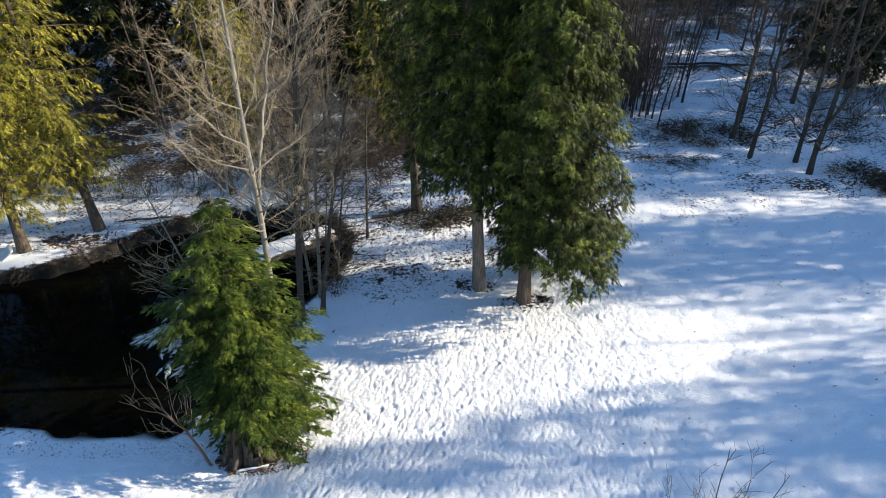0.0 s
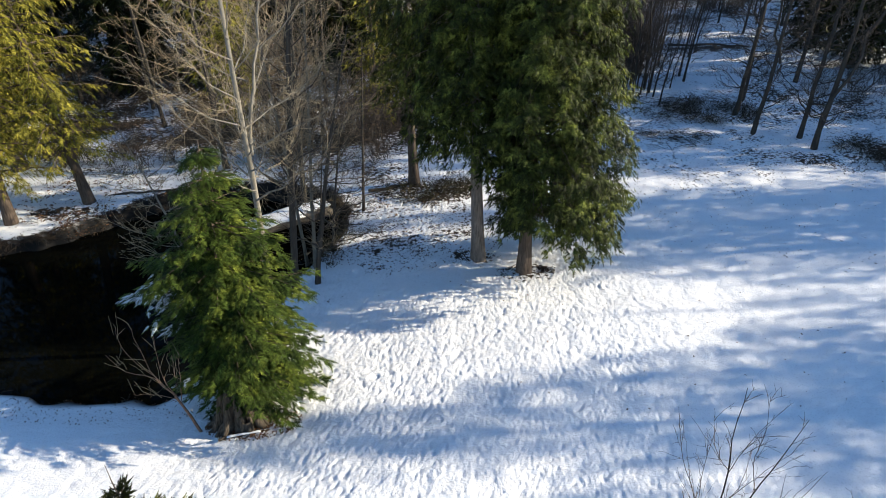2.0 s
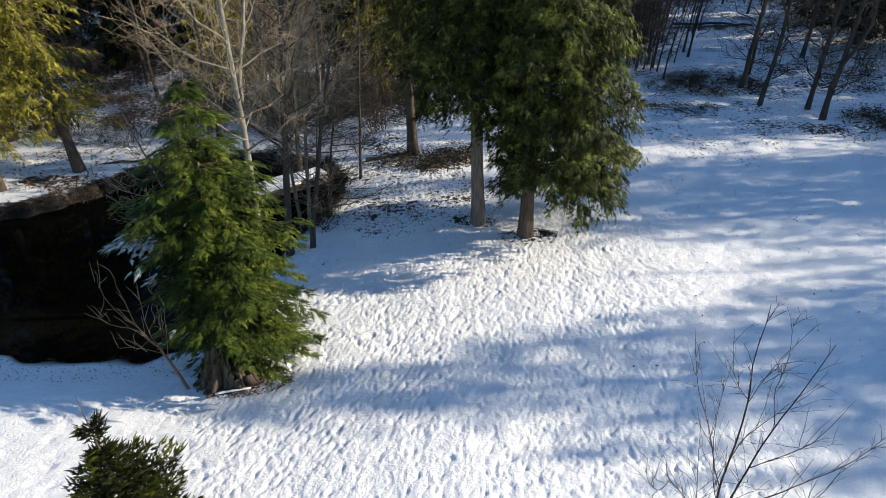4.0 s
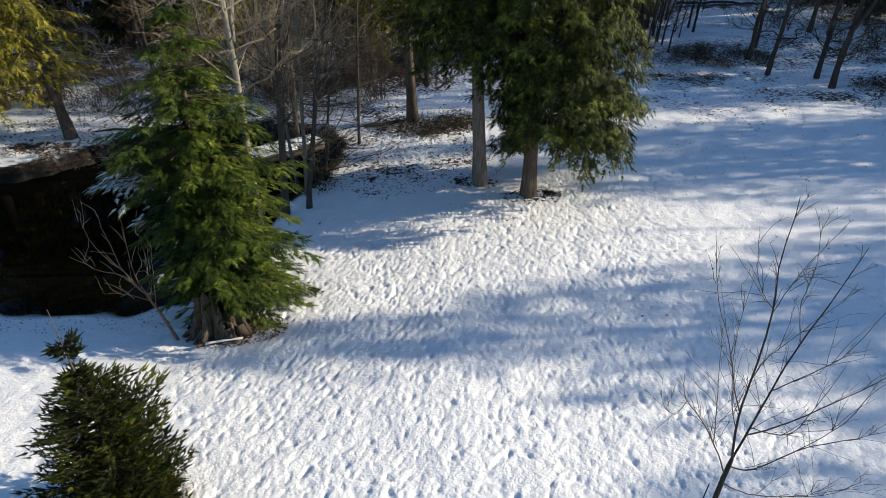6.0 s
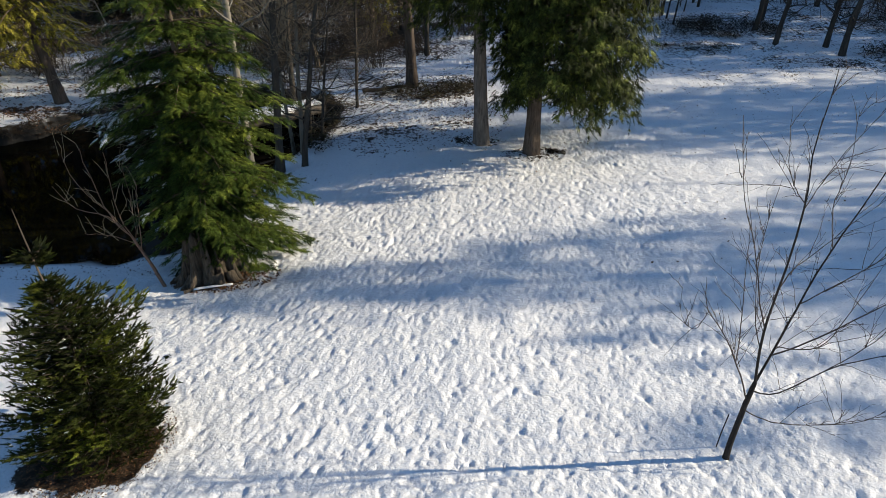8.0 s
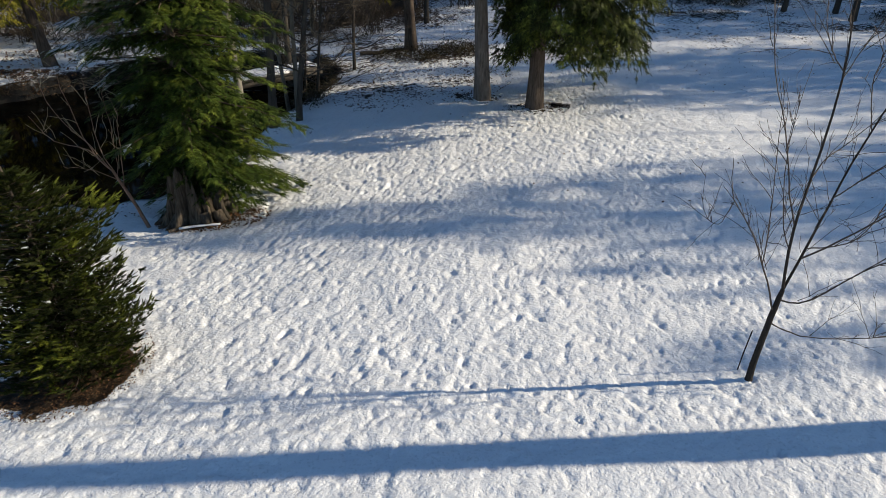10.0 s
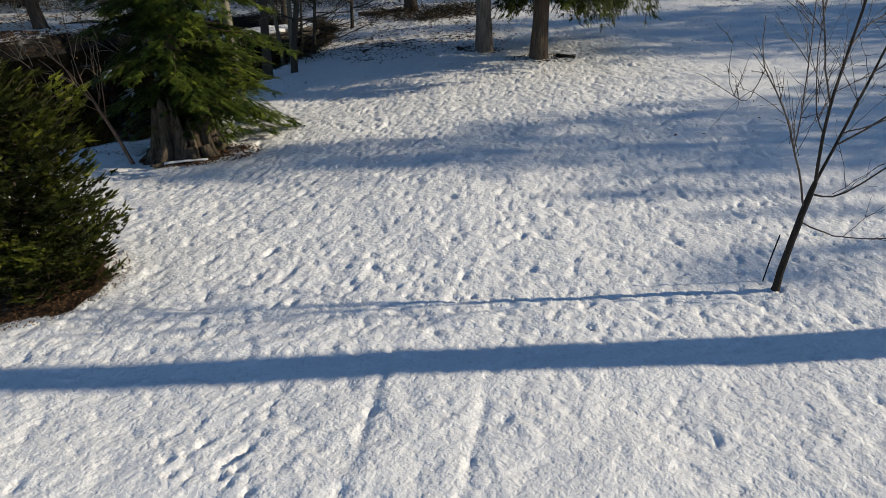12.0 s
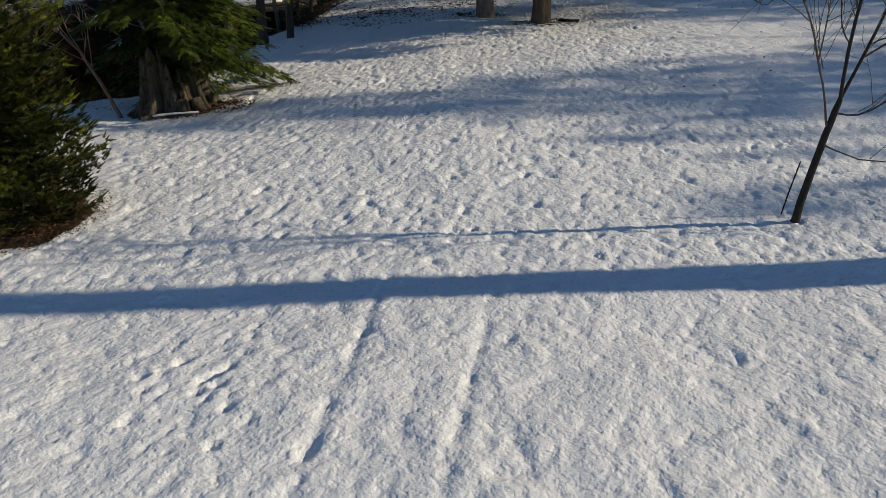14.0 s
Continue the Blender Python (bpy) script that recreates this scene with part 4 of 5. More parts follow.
def far_cedar_edge(az, z):
    return 0.6 * back_cedar_edge(az, z)


def back_cedar_edge(az, z):
    if z < 5.1 + 0.7 * math.sin(az * 2):
        return 0.0
    return float(np.interp(z, (4.0, 6.5, 12.0, 18.0), (1.5, 2.9, 2.8, 0.8))) * (1 - 0.25 * max(0.0, -math.sin(az)))


wood, green = cedar_parts(61, 17.0, front_cedar_edge, 16.2, 560, FINE_CEDAR, 1.0, 0.27, (0.0, 0.0), (3, 8), 0.19)
plant("cedar_tree", (3.72, 24.1), wood, green, CEDAR_BARK, CEDAR, "tall red cedar with hanging green sprays sweeping the snow", "tree", "cedars behind the lawn")
wood, green = cedar_parts(62, 17.5, back_cedar_edge, 16.8, 470, FINE_CEDAR, 1.1, 0.27, (-1.0, 0.3), (3, 8), 0.27)
plant("cedar_tree", (1.75, 25.15), wood, green, SUNLIT_CEDAR_BARK, CEDAR, "tall red cedar with a bare lower trunk in shade", "tree", "cedars behind the lawn")
wood, green = cedar_parts(63, 13.6, far_cedar_edge, 13.0, 200, FINE_CEDAR, 1.15, 0.26, (-0.6, 0.0), (2, 7), 0.38)
plant("cedar_tree", (-1.55, 33.3), wood, green, CEDAR_BARK, CEDAR, "tall red cedar with a bare lower trunk in shade", "tree", "cedars behind the lawn")

# the cedars over the pond, with brighter and yellower sprays than the others
gold = []
for k, (at, ln, bs) in enumerate((((-22.9, 29.9), 0.5, 2.5), ((-19.9, 32.3), -0.9, 3.2))):
    wood, green = conifer_parts(70 + k, 17.0, 3.0, base=bs, per_metre=9, sprig=CEDAR_SPRIG, sp=0.27, step=0.27, droop=0.24, power=0.35, radius=0.27, clump=0.45, hang=0.45, fall=0.45, bottom=0.75,
                                scale=1.12, lean=(ln, -1.1 * k), jag=0.35, limb_r=0.05, wide=0.34)
    gold.append(plant("cedar_tree", at, wood, green, CEDAR_BARK, GOLD_CEDAR, "sunlit cedar with yellow sprays over the pond bank", "tree", "cedars by the pond"))
wood, green = conifer_parts(75, 17.0, 3.3, base=2.0, per_metre=7, sprig=CEDAR_SPRIG, sp=0.48, step=0.48, droop=0.20, power=0.35, radius=0.38, clump=0.45, hang=0.35, fall=0.4, bottom=0.75, scale=1.9, jag=0.35, wide=0.34)
back = plant("cedar_tree", (-26.3, 36.8), wood, green, CEDAR_BARK, GOLD_CEDAR, "sunlit cedar with yellow sprays behind the pond", "tree", "cedars by the pond")
again(back, (-29.0, 31.0), 150)
again(back, (-16.5, 47.0), 80, 0.85)
again(back, (-13.6, 42.5), 200, 0.62)
again(back, (-4.6, 43.5), 310, 0.6)
tin = thing("tin_sheet", (-23.7, 29.0, gz(-23.7, 29.0)), "pale weathered tin sheet leaning against a cedar trunk", "metal sheet", turn=35)
part("sheet", slab(1.7, 0.8, 0.03, 9), TIN, tin).rotation_euler = (0.2, -0.6, 0.0)

# ---------------------------------------------------------------- leafless trees at the creek
creek = [
    ((-6.45, 20.0), dict(seed=101, height=17, radius=0.135, fork=0.34, limbs=44, twigs=10, spread=0.95, up=0.8, lean=(-0.15, 0), length=0.30, fine=4, crook=0.6, thick=0.95, tips=1.25, stout=0.95, split=0.45), PALE_BARK, TWIG_PALE, "slender pale birch-like tree, leafless, in sun"),
    ((-6.5, 23.5), dict(seed=102, height=17, radius=0.155, fork=0.22, limbs=50, twigs=10, spread=0.65, up=0.9, lean=(1.7, 0), length=0.27, fine=4, crook=0.6, thick=1.0, tips=1.2, stout=0.95), DARK_BARK, TWIG_TAN, "leafless alder with many tan twigs"),
    ((-5.6, 23.9), dict(seed=103, height=11, radius=0.11, fork=0.15, limbs=30, twigs=9, spread=0.9, up=0.5, lean=(2.2, 0.4), length=0.34, fine=4, crook=0.7, thick=1.0), DARK_BARK, TWIG_TAN, "thin leaning leafless tree on the creek bank"),
    ((-5.9, 25.2), dict(seed=110, height=14, radius=0.085, fork=0.25, limbs=30, twigs=9, spread=0.6, up=0.9, lean=(0.9, 0.2), length=0.24, fine=4, crook=0.6, thick=1.0), MID_BARK, TWIG_TAN, "thin upright leafless tree on the creek bank"),
    ((-6.6, 26.6), dict(seed=111, height=14, radius=0.08, fork=0.25, limbs=30, twigs=9, spread=0.7, up=0.9, lean=(-1.2, 0.3), length=0.24, fine=4, crook=0.6, thick=1.0), MID_BARK, TWIG_TAN, "thin upright leafless tree on the creek bank"),
    ((-7.6, 31.6), dict(seed=104, height=14, radius=0.15, fork=0.24, limbs=30, twigs=10, spread=0.8, up=0.7, lean=(0.5, 0), length=0.34, fine=3), DARK_BARK, TWIG_TAN, "leafless alder with many tan twigs"),
    ((-13.4, 36.6), dict(seed=105, height=14, radius=0.16, fork=0.10, limbs=36, twigs=10, spread=0.9, up=0.6, lean=(-0.6, 0), length=0.36, fine=3), DARK_BARK, TWIG_TAN, "leafless tree with pale twigs by the pond"),
    ((-4.2, 30.6), dict(seed=106, height=9, radius=0.07, fork=0.06, limbs=26, twigs=8, spread=1.0, up=0.45, lean=(0.5, 0), length=0.40, fine=3), DARK_BARK, TWIG_DARK, "low leafless tree with tangled branches"),
    ((-5.3, 26.6), dict(seed=108, height=6.5, radius=0.07, fork=0.05, limbs=26, twigs=7, spread=1.2, up=0.32, lean=(0.9, 0.2), length=0.62, fine=2, crook=0.35, thick=1.2), DARK_BARK, TWIG_DARK, "low spreading leafless tree on the creek bank"),
    ((-6.2, 28.3), dict(seed=109, height=5.5, radius=0.06, fork=0.05, limbs=24, twigs=7, spread=1.2, up=0.35, lean=(0.6, -0.4), length=0.62, fine=2, crook=0.35, thick=1.2), DARK_BARK, TWIG_DARK, "low spreading leafless tree on the creek bank"),
    ((-10.8, 24.0), dict(seed=107, height=8, radius=0.06, fork=0.10, limbs=26, twigs=9, spread=1.0, up=0.5, lean=(-1.6, -0.6), length=0.45, fine=3), PALE_BARK, TWIG_PALE, "thin leafless tree overhanging black water"),
]
for at, kw, bark, tw, label in creek:
    z = max(gz(*at), WATER_LEVEL - 0.1)
    plant_bare("bare_tree", (*at, z), bare_parts(**kw), bark, tw, label, "tree", "leafless trees at the creek")

# ---------------------------------------------------------------- trees on the slope beyond the lawn
slope = [
    ((20.54, 42.6), dict(seed=201, split=0.42, height=15, radius=0.145, fork=0.09, limbs=30, twigs=9, spread=1.0, up=0.55, lean=(0.9, 0), length=0.27)),
    ((20.44, 39.35), dict(seed=204, split=0.30, height=15, radius=0.135, fork=0.09, limbs=30, twigs=9, spread=1.0, up=0.55, lean=(1.1, 0), length=0.27)),
    ((23.05, 36.65), dict(seed=205, split=0.06, height=15, radius=0.165, fork=0.09, limbs=30, twigs=9, spread=1.0, up=0.55, lean=(1.3, 0.3), length=0.27)),
    ((22.95, 38.3), dict(seed=203, split=0.50, height=14, radius=0.14, fork=0.09, limbs=30, twigs=9, spread=1.0, up=0.55, lean=(0.9, 0), length=0.27)),
    ((22.6, 46.2), dict(seed=202, split=0.30, height=15, radius=0.115, fork=0.09, limbs=30, twigs=9, spread=1.0, up=0.55, lean=(0.4, 0), length=0.27)),
    ((28.4, 50.0), dict(seed=206, split=0.35, height=15, radius=0.16, fork=0.09, limbs=30, twigs=9, spread=1.0, up=0.55, lean=(0.5, 0), length=0.27)),
]
for at, kw in slope:
    plant_bare("bare_tree", at, bare_parts(fine=3, thick=1.9, crook=1.7, **kw), DARK_BARK, TWIG_DARK, "leafless dark alder on a snowy slope in shade", "tree", "leafless trees on the slope")

# ---------------------------------------------------------------- woods
def shrub_parts(seed, height, stems, twigs):
    r = np.random.default_rng(seed)
    w, f = Buf(), Buf()
    for _ in range(stems):
        a = np.array([r.normal(0, 0.35), r.normal(0, 0.35), -0.1])
        e = np.array([r.normal(0, 1.0), r.normal(0, 1.0), 1.0]) * (1, 1, height * r.uniform(0.5, 1.0))
        ln = wobble_line(a, a + e, 7, 0.35, r, -0.15)
        w.tube(ln, np.linspace(0.020, 0.005, 7), 3, False)
        for _ in range(twigs):
            c = ln[r.integers(1, 7)]
            d = r.normal(0, 0.5, 3) * height * 0.3
            d[2] = abs(d[2]) * 0.7
            f.tube(wobble_line(c, c + d, 4, 0.4, r), np.linspace(0.013, 0.007, 4), 3, False)
    return w, f


def shrub(at, k, twig, label, group):
    w, f = shrub_parts(500 + k, 3.4 + 0.7 * (k % 3), 18, 7)
    ob = thing("shrub", stand(at), label, "shrub", group)
    tagged(part("basal_growth", w, DARK_BARK, ob, "", True), kind="stuff")
    tagged(part("fine_twig", f, twig, ob), kind="stuff")
    return ob


WOOD_LABEL, BANK_LABEL = "dark leafless tree in the wood", "leafless tree on the wooded bank"
rng = np.random.default_rng(900)
dark_stems, tan_stems, brush_tan, brush_dark, firs = [], [], [], [], []
for k in range(4):
    made = bare_parts(seed=300 + k, height=14 - k, radius=0.12 - 0.015 * k, fork=0.12, limbs=22, twigs=7, spread=0.9, up=0.55, lean=((1.5, -0.8, 2.2, 0.4)[k], 0), length=0.28, fine=2, thick=1.7, crook=1.3)
    dark_stems.append(plant_bare("bare_tree", ((13.5, 52), (16.5, 56), (15, 60), (12, 56))[k], made, DARK_BARK, TWIG_DARK, WOOD_LABEL, "tree", "woodland trees"))
for k in range(2):
    made = bare_parts(seed=320 + k, height=12, radius=0.14, fork=0.12, limbs=18, twigs=8, spread=0.8, up=0.6, lean=((0.6, -0.8)[k], 0), length=0.32, fine=2, thick=1.8)
    tan_stems.append(plant_bare("bare_tree", ((-12, 42), (-20, 44))[k], made, DARK_BARK, TWIG_TAN, BANK_LABEL, "tree", "woodland trees"))
for k in range(3):
    brush_tan.append(shrub(((-10, 38.2), (-16, 38.5), (-4, 38.5))[k], k, TWIG_BRUSH, "tangled leafless brush on the wooded bank", "brush on the bank"))
    brush_dark.append(shrub(((12, 54), (14, 58), (17, 62))[k], k + 3, TWIG_DARK, "dark leafless brush at the edge of the wood", "brush at the wood's edge"))
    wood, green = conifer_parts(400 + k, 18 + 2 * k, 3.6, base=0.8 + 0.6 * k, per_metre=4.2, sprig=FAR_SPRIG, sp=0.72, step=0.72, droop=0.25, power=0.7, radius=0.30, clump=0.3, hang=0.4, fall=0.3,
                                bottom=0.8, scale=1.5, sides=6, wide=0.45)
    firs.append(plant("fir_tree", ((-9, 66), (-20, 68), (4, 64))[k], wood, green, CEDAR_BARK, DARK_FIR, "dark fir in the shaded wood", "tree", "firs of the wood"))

for k in range(52):                                     # the tangle across the pond
    x, y = rng.uniform(-34, 2), 37 + 20 * rng.random() ** 1.5
    if abs(x + 1.5) < 1.6 and y < 38.5:
        continue
    again((brush_tan if x < -9 and k % 3 else brush_dark)[k // 2 % 3], (x, y), rng.uniform(0, 360), rng.uniform(0.8, 1.4))
for k in range(22):                                     # low brush along the far bank
    x = rng.uniform(-26, -9)
    again(brush_tan[k % 3], (x, 36.5 + 2.5 * rng.random()), rng.uniform(0, 360), rng.uniform(0.5, 0.9))
for k in range(30):                                     # the wood's edge beyond the lawn
    y = rng.uniform(50, 72)
    again(brush_dark[k % 3], (0.24 * y + rng.uniform(-3, 4.5), y), rng.uniform(0, 360), rng.uniform(0.8, 1.4))
for k in range(30):
    y = rng.uniform(47, 66)
    again(dark_stems[k % 4], (0.27 * y + rng.uniform(-4, 4.0), y), rng.uniform(-40, 40), rng.uniform(0.55, 1.0))
for k in range(40):
    y = rng.uniform(45, 66)
    again(dark_stems[(0, 2, 3)[k % 3]], (14.4 + 0.36 * (y - 45) + rng.normal(0, 1.8), y), rng.uniform(-30, 30), rng.uniform(0.45, 0.8))
for k in range(30):
    again(brush_dark[k % 3], (rng.uniform(18, 62), rng.uniform(72, 100)), rng.uniform(0, 360), rng.uniform(0.9, 1.6))
for k, (x, y) in enumerate(((28.5, 46.5), (30.5, 45.0), (31.5, 47.5), (33.5, 46.0), (29.5, 49.0), (34.5, 49.0), (27.0, 51.5))):
    again(brush_dark[k % 3], (x, y), 70 * k, 0.7 + 0.06 * k)
for k in range(34):
    y = rng.uniform(66, 120)
    again(dark_stems[k % 4], (rng.uniform(0.26, 0.66) * y + rng.uniform(-3, 8), y), rng.uniform(-60, 60), rng.uniform(0.8, 1.2))
for k in range(16):
    again(tan_stems[k % 2], (rng.uniform(-30, 3), rng.uniform(38, 58)), rng.uniform(0, 360), rng.uniform(0.7, 1.05))
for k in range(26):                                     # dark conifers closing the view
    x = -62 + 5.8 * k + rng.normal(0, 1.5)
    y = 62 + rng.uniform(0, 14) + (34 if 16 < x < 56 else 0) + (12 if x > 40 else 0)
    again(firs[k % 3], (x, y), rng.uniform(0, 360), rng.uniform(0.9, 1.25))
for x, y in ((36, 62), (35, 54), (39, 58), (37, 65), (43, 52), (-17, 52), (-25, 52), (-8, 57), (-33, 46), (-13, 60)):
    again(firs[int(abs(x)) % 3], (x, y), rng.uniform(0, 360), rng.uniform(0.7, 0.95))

for k in range(18):                                     # firs added along the view's east edge, mostly unseen, to shade the far wood
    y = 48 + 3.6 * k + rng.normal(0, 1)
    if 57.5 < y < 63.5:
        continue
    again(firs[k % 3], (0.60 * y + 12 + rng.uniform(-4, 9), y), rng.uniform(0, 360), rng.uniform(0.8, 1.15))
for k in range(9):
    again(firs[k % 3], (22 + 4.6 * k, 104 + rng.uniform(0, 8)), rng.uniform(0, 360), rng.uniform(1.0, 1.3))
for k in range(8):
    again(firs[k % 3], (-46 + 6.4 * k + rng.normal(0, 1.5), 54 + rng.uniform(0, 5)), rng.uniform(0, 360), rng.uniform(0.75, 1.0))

# trees beside the lawn, out of view, whose shadows cross it: place, height share, width share
made = bare_parts(seed=340, height=20, radius=0.22, fork=0.22, limbs=50, twigs=9, spread=0.85, up=0.7, length=0.27, fine=1, thick=5.0)
poplar = plant_bare("bare_tree", (47, 24.6 + 0.052 * 47), made, DARK_BARK, TWIG_TAN, "tall leafless tree with a dense crown beside the lawn", "tree", "leafless trees beside the lawn")
for x, row, size in ((53, 26.9, 0.9), (49, 29.4, 0.9), (47, 34.6, 0.80), (54, 36.6, 1.0)):
    again(poplar, (x, row + 0.052 * x), x * 47 % 360, size)
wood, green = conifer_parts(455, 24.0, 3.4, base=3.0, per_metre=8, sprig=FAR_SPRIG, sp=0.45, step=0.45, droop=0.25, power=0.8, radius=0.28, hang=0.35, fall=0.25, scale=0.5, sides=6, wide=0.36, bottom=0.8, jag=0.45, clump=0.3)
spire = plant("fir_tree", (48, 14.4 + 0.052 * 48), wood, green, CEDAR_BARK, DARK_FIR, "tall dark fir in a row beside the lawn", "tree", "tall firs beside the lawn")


def spire_size(tip, ws):
    """The size of a fir at x = 48 whose tip's shadow reaches x = tip."""
    return ws, ws, ((48 - tip) * math.tan(SUN_ELEV) - 0.8) / 24.0


spire.scale = spire_size(-8, 1.5)
# where the tip's shadow falls, row, width share
for tip, row, ws in ((-1, 16.5, 0.9), (1.5, 12.9, 0.8), (-6.5, 15.4, 0.85), (-3, 13.8, 0.5), (9.5, 18.6, 1.1), (4, 17.6, 0.5), (9, 14.6, 1.2), (8, 16.2, 1.0), (1.0, 8.7, 1.1), (2, 10.7, 0.4), (6.5, 10.5, 1.0), (-0.5, 11.7, 0.36),
                     (7.5, 12.0, 1.0), (4.5, 20.3, 0.14), (5, 24.4, 1.2), (8, 22.9, 0.35), (-9, 26.5, 1.1), (2, 27.2, 1.2), (-8, 29.0, 0.8), (-28, 29.6, 0.8), (4, 29.4, 0.9), (7, 25.9, 1.1), (2, 34.2, 0.9), (-30, 33.8, 0.7), (-31, 35.4, 0.7), (-29, 37.0, 0.6), (-18, 38.6, 0.7), (-20, 40.3, 0.7), (-22, 42.2, 0.7), (11, 20.7, 0.5), (12.5, 22.0, 0.6), (13, 19.6, 0.6), (11.5, 15.4, 1.1), (12, 17.3, 1.0)):
    again(spire, (48, row + 0.052 * 48), row * 97 % 360, 1.0, spire_size(tip, ws))
for x, row, hs, ws in ((52, 37.6, 0.95, 0.6), (51, 40.4, 0.9, 0.6), (49, 43.2, 0.9, 0.6), (47, 46.4, 0.85, 0.6), (50, 49.6, 0.95, 0.6)):
    tagged(again(firs[0], (x, row + 0.052 * x), x * 37 % 360 + row * 11, 1.0, (ws, ws, hs)), "dark fir beside the lawn", group="firs beside the lawn")
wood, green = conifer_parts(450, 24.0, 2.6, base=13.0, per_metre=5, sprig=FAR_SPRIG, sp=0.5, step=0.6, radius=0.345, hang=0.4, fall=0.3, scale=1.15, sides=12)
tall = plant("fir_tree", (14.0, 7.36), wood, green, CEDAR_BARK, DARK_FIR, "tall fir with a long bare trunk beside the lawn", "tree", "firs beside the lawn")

# ---------------------------------------------------------------- brambles and litter on the slope
def bramble_patch(centre, rx, ry, height, count, seed, label, leaf=BRAMBLE):
    r = np.random.default_rng(seed)
    canes, leaves = Buf(), Buf()
    pts = []
    for _ in range(count):
        a, d = r.uniform(0, 6.283), math.sqrt(r.random())
        x, y = centre[0] + rx * d * math.cos(a), centre[1] + ry * d * math.sin(a)
        lush = float(value_noise(np.array([x * 1.15]), np.array([y * 1.15 + seed]), 5)[0])
        if lush < 0.36 + 0.25 * d * r.random():
            continue
        z = gz(x, y)
        e = np.array([x + r.normal(0, 0.7), y + r.normal(0, 0.5), z + height * (0.3 + 1.1 * lush) * r.uniform(0.1, 0.9) * (1 - d * 0.5)])
        ln = wobble_line(np.array([x, y, z]), e, 6, 0.3, r, -0.25 * height)
        canes.tube(ln, np.linspace(0.011, 0.006, 6), 3, False)
        pts.append(ln[1:])
    P = np.repeat(np.concatenate(pts), 3, axis=0) + r.normal(0, 0.12, (len(pts) * 15, 3))
    n = len(P)
    scatter(leaves, (np.array([(-0.5, 0, 0), (0, -0.36, 0.06), (0.5, 0, 0), (0, 0.36, 0.06)]), np.array([(0, 1, 2, 3)])), P, r.normal(0, 1, (n, 3)) * (1, 1, 0.4), np.tile((0.1, 0.1, 1.0), (n, 1)), r.uniform(0.06, 0.15, n))
    ob = thing("bramble_patch", (0, 0, 0), label, "bramble", kind="stuff")
    tagged(part("cane_mass", canes, TWIG_DARK, ob), kind="stuff")
    tagged(part("foliage", leaves, leaf, ob), kind="stuff")


bramble_patch((18.6, 43.6), 4.0, 2.4, 0.9, 620, 1, "dark low bramble sprawling over snow")
bramble_patch((26.5, 35.4), 2.6, 2.2, 1.0, 520, 2, "dark bramble thicket at the edge of snow")
bramble_patch((-0.4, 32.4), 3.0, 1.3, 0.6, 280, 3, "brown bramble round the cedar's foot")
bramble_patch((-13.0, 36.0), 9.0, 1.6, 0.9, 260, 4, "brown bramble along the far pond bank")
bramble_patch((-20.0, 30.2), 1.7, 0.7, 0.5, 80, 5, "brown bracken on the pond bank", LEAF_BROWN)
bramble_patch((31.0, 44.0), 4.5, 4.0, 0.9, 220, 6, "dark bramble thicket at the edge of snow")
bramble_patch((15.2, 38.9), 3.0, 1.5, 0.35, 170, 7, "dark low bramble sprawling over snow")
bramble_patch((-5.6, 28.6), 0.9, 3.6, 0.9, 210, 8, "dark brush along the creek bank")


def bank_sedge(way, count, seed, label, reach=0.5):
    """Tufts of dead sedge and bracken that hang over the water along a stretch of bank."""
    r = np.random.default_rng(seed)
    way = np.array(way)
    b = Buf()
    run = np.concatenate([[0], np.cumsum(np.linalg.norm(np.diff(way, axis=0), axis=1))])
    for _ in range(count):
        t = r.uniform(0, run[-1])
        x, y = np.interp(t, run, way[:, 0]) + r.normal(0, 0.16), np.interp(t, run, way[:, 1]) + r.normal(0, 0.16)
        foot = np.array([x, y, gz(x, y) - 0.02])
        head = r.uniform(0, 6.283)
        for _ in range(r.integers(4, 9)):
            d = np.array([math.cos(head) + r.normal(0, 0.6), math.sin(head) + r.normal(0, 0.6), 0.0]) * reach * r.uniform(0.3, 1.0)
            k = np.linspace(0, 1, 4)[:, None]
            ln = foot + d * k + np.array([0, 0, 1.0]) * (0.9 * k - 1.25 * k ** 2) * reach * r.uniform(0.4, 1.0)
            b.tube(ln, np.linspace(0.012, 0.004, 4), 3, False)
    tagged(part("bank_sedge", b, DEAD_SEDGE), label, "sedge", kind="stuff")


bank_sedge(POND[-8:-1], 520, 91, "dark dead sedge hanging over the far pond bank")
bank_sedge(POND[8:14], 300, 92, "dark dead sedge along the creek bank")
bank_sedge(POND[1:7], 120, 93, "short dead sedge along the near pond bank", 0.28)
leaf_litter("leaf_litter", (-12.0, 16.1), 4.6, 0.7, 520, 0.055, 25, LEAF_BROWN, "dead leaves on snow along the near pond bank", 0.0)
leaf_litter("leaf_litter", (15, 36), 14, 9, 1500, 0.065, 21, LEAF_BROWN, "dead leaves and bits of twig strewn on snow", 0.0)
leaf_litter("leaf_litter", (-1.5, 28.5), 4.8, 4.2, 1500, 0.09, 22, LEAF_BROWN, "dead leaves and bits of twig strewn on snow", 0.0)
leaf_litter("leaf_litter", (-20.5, 32.5), 6.5, 2.8, 900, 0.14, 23, LEAF_BROWN, "dead leaves strewn on the far bank", 0.0)
leaf_litter("leaf_litter", (9, 21), 11, 6, 160, 0.07, 24, LEAF_BROWN, "a few dead leaves on the lawn's snow", 0.0)

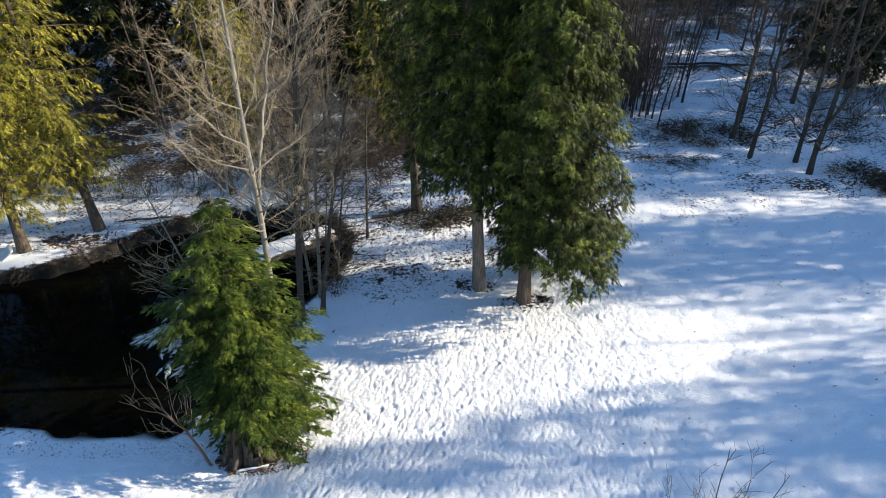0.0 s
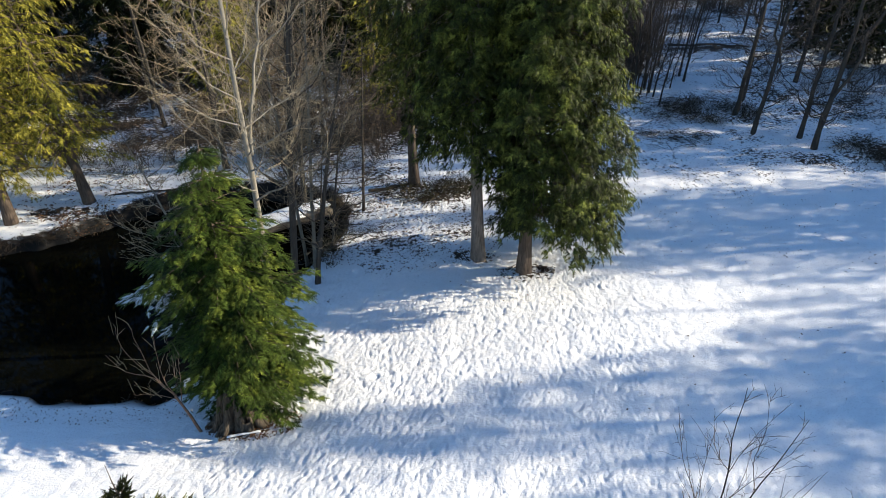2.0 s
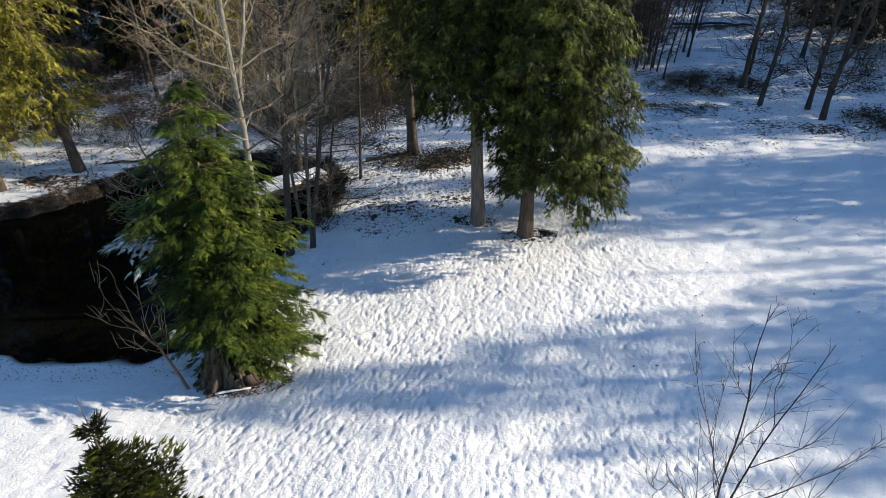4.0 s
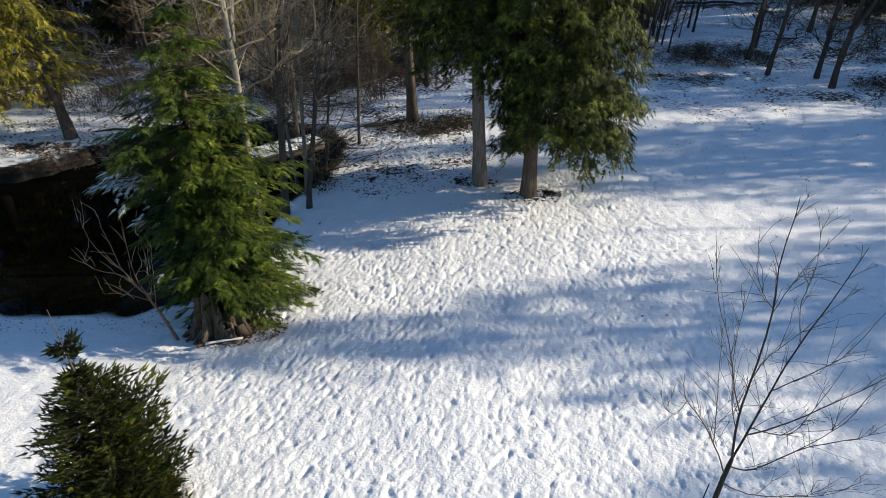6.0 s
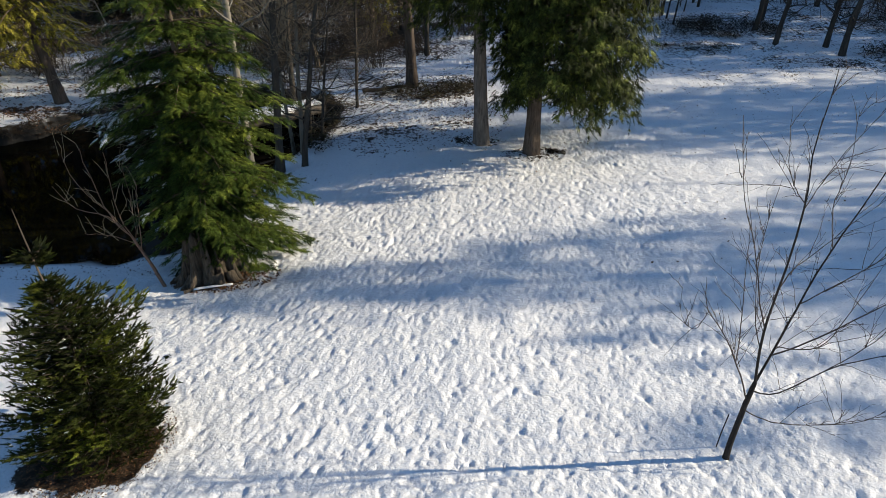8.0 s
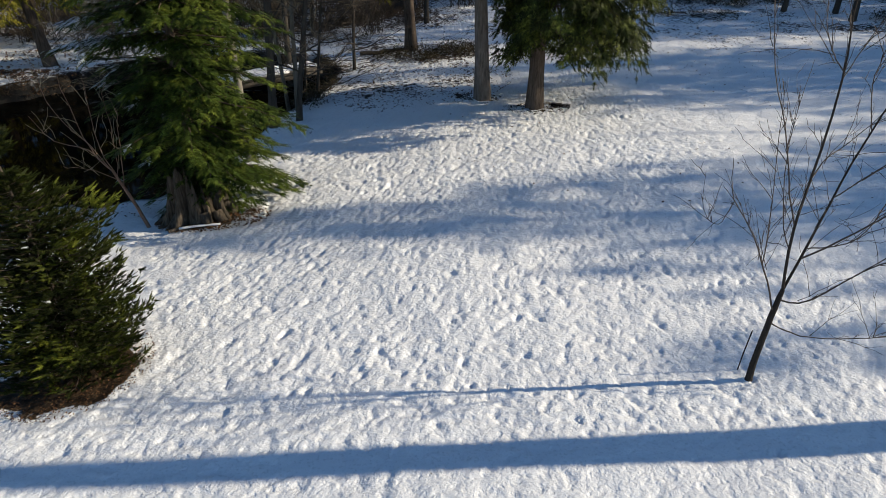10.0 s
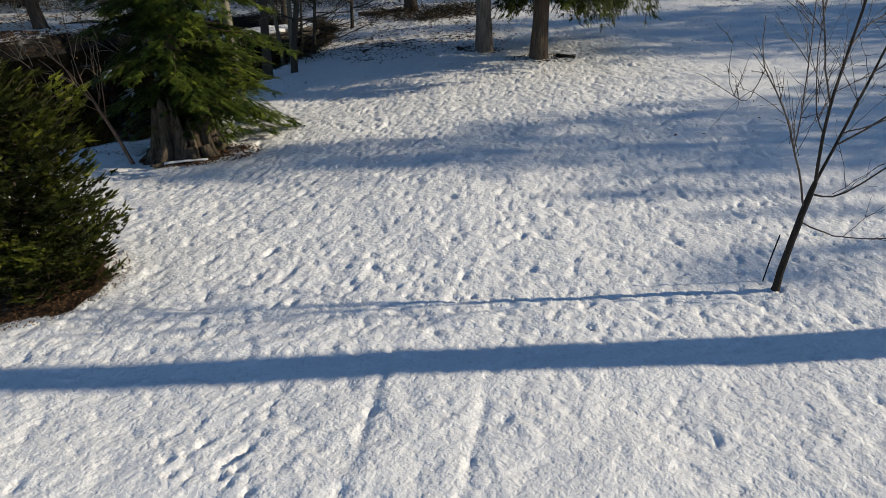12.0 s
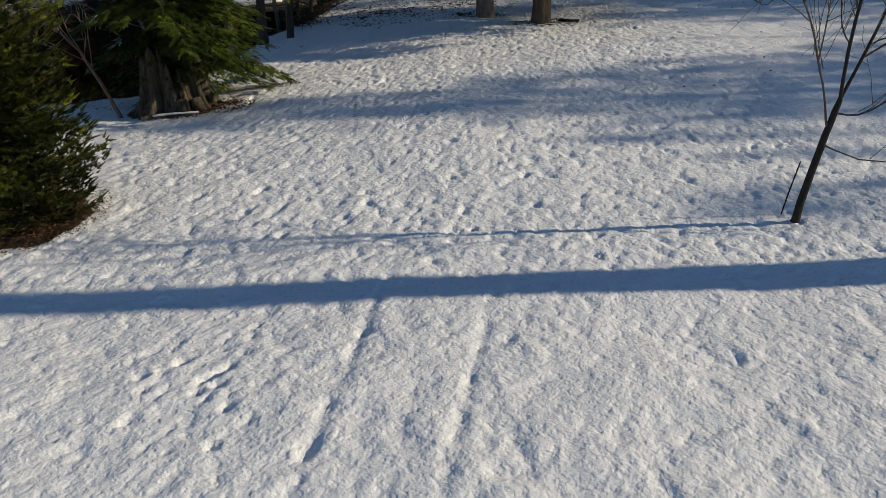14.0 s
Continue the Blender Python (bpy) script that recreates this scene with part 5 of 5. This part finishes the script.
# ---------------------------------------------------------------- the footbridge and loose wood
bridge = thing("footbridge", (-8.25, 30.1, 0.10), "snow-covered plank footbridge over the dark creek", "footbridge", turn=40)
for k, (off, ln, wd, dz) in enumerate(((-0.55, 4.6, 0.5, 0.0), (0.0, 4.9, 0.5, 0.02), (0.55, 4.7, 0.5, 0.0))):
    part("plank", slab(ln, wd, 0.09, 40 + k), OLD_PLANK, bridge).location = (0, off, dz)
for k, off in enumerate((-0.65, 0.65)):
    part("beam", slab(5.0, 0.18, 0.24, 45 + k), OLD_PLANK, bridge).location = (0, off, -0.25)
part("snow", slab(2.9, 1.5, 0.12, 50), SNOW_CAP, bridge, "thick slab of snow on the planks", True).location = (-0.75, 0, 0.10)
part("snow", slab(1.8, 1.05, 0.10, 51), SNOW_CAP, bridge, "slab of snow on the planks", True).location = (1.55, 0.1, 0.11)
for k, (at, ln, rad, turn, label) in enumerate((((26.4, 63.2), 7.5, 0.13, -8, "dark fallen log across the snowy slope"), ((-2.9, 33.0), 2.6, 0.11, 20, "mossy fallen log beside the cedar's foot"),
                                                ((16.0, 46.8), 5.5, 0.05, -30, "bare fallen branch on snow"), ((-17.5, 33.4), 3.4, 0.08, 12, "fallen branch on the far bank"))):
    lg = thing("fallen_log", (at[0], at[1], gz(*at) + rad * 0.6), label, "log", turn=turn)
    b = Buf()
    r = np.random.default_rng(60 + k)
    b.tube(wobble_line((-ln / 2, 0, 0), (ln / 2, 0, 0.05), 10, 0.12, r), np.linspace(rad, rad * 0.6, 10), 8)
    part("stem", b, DARK_BARK, lg, "", True)
grate = thing("drain_grate", (4.72, 24.2, gz(4.72, 24.2) + 0.02), "small dark slatted grate lying on snow by the cedar", "grate", turn=-15)
for k in range(6):
    part("slat", slab(0.75, 0.04, 0.015, 70 + k, 0, 3), IRON, grate).location = (0, -0.25 + 0.1 * k, 0.02)
for k in (-1, 1):
    part("rail", slab(0.6, 0.05, 0.02, 80 + k, 0, 3), IRON, grate).matrix_basis = pose(0.33 * k, 0, -0.012, 0, 0, 90)
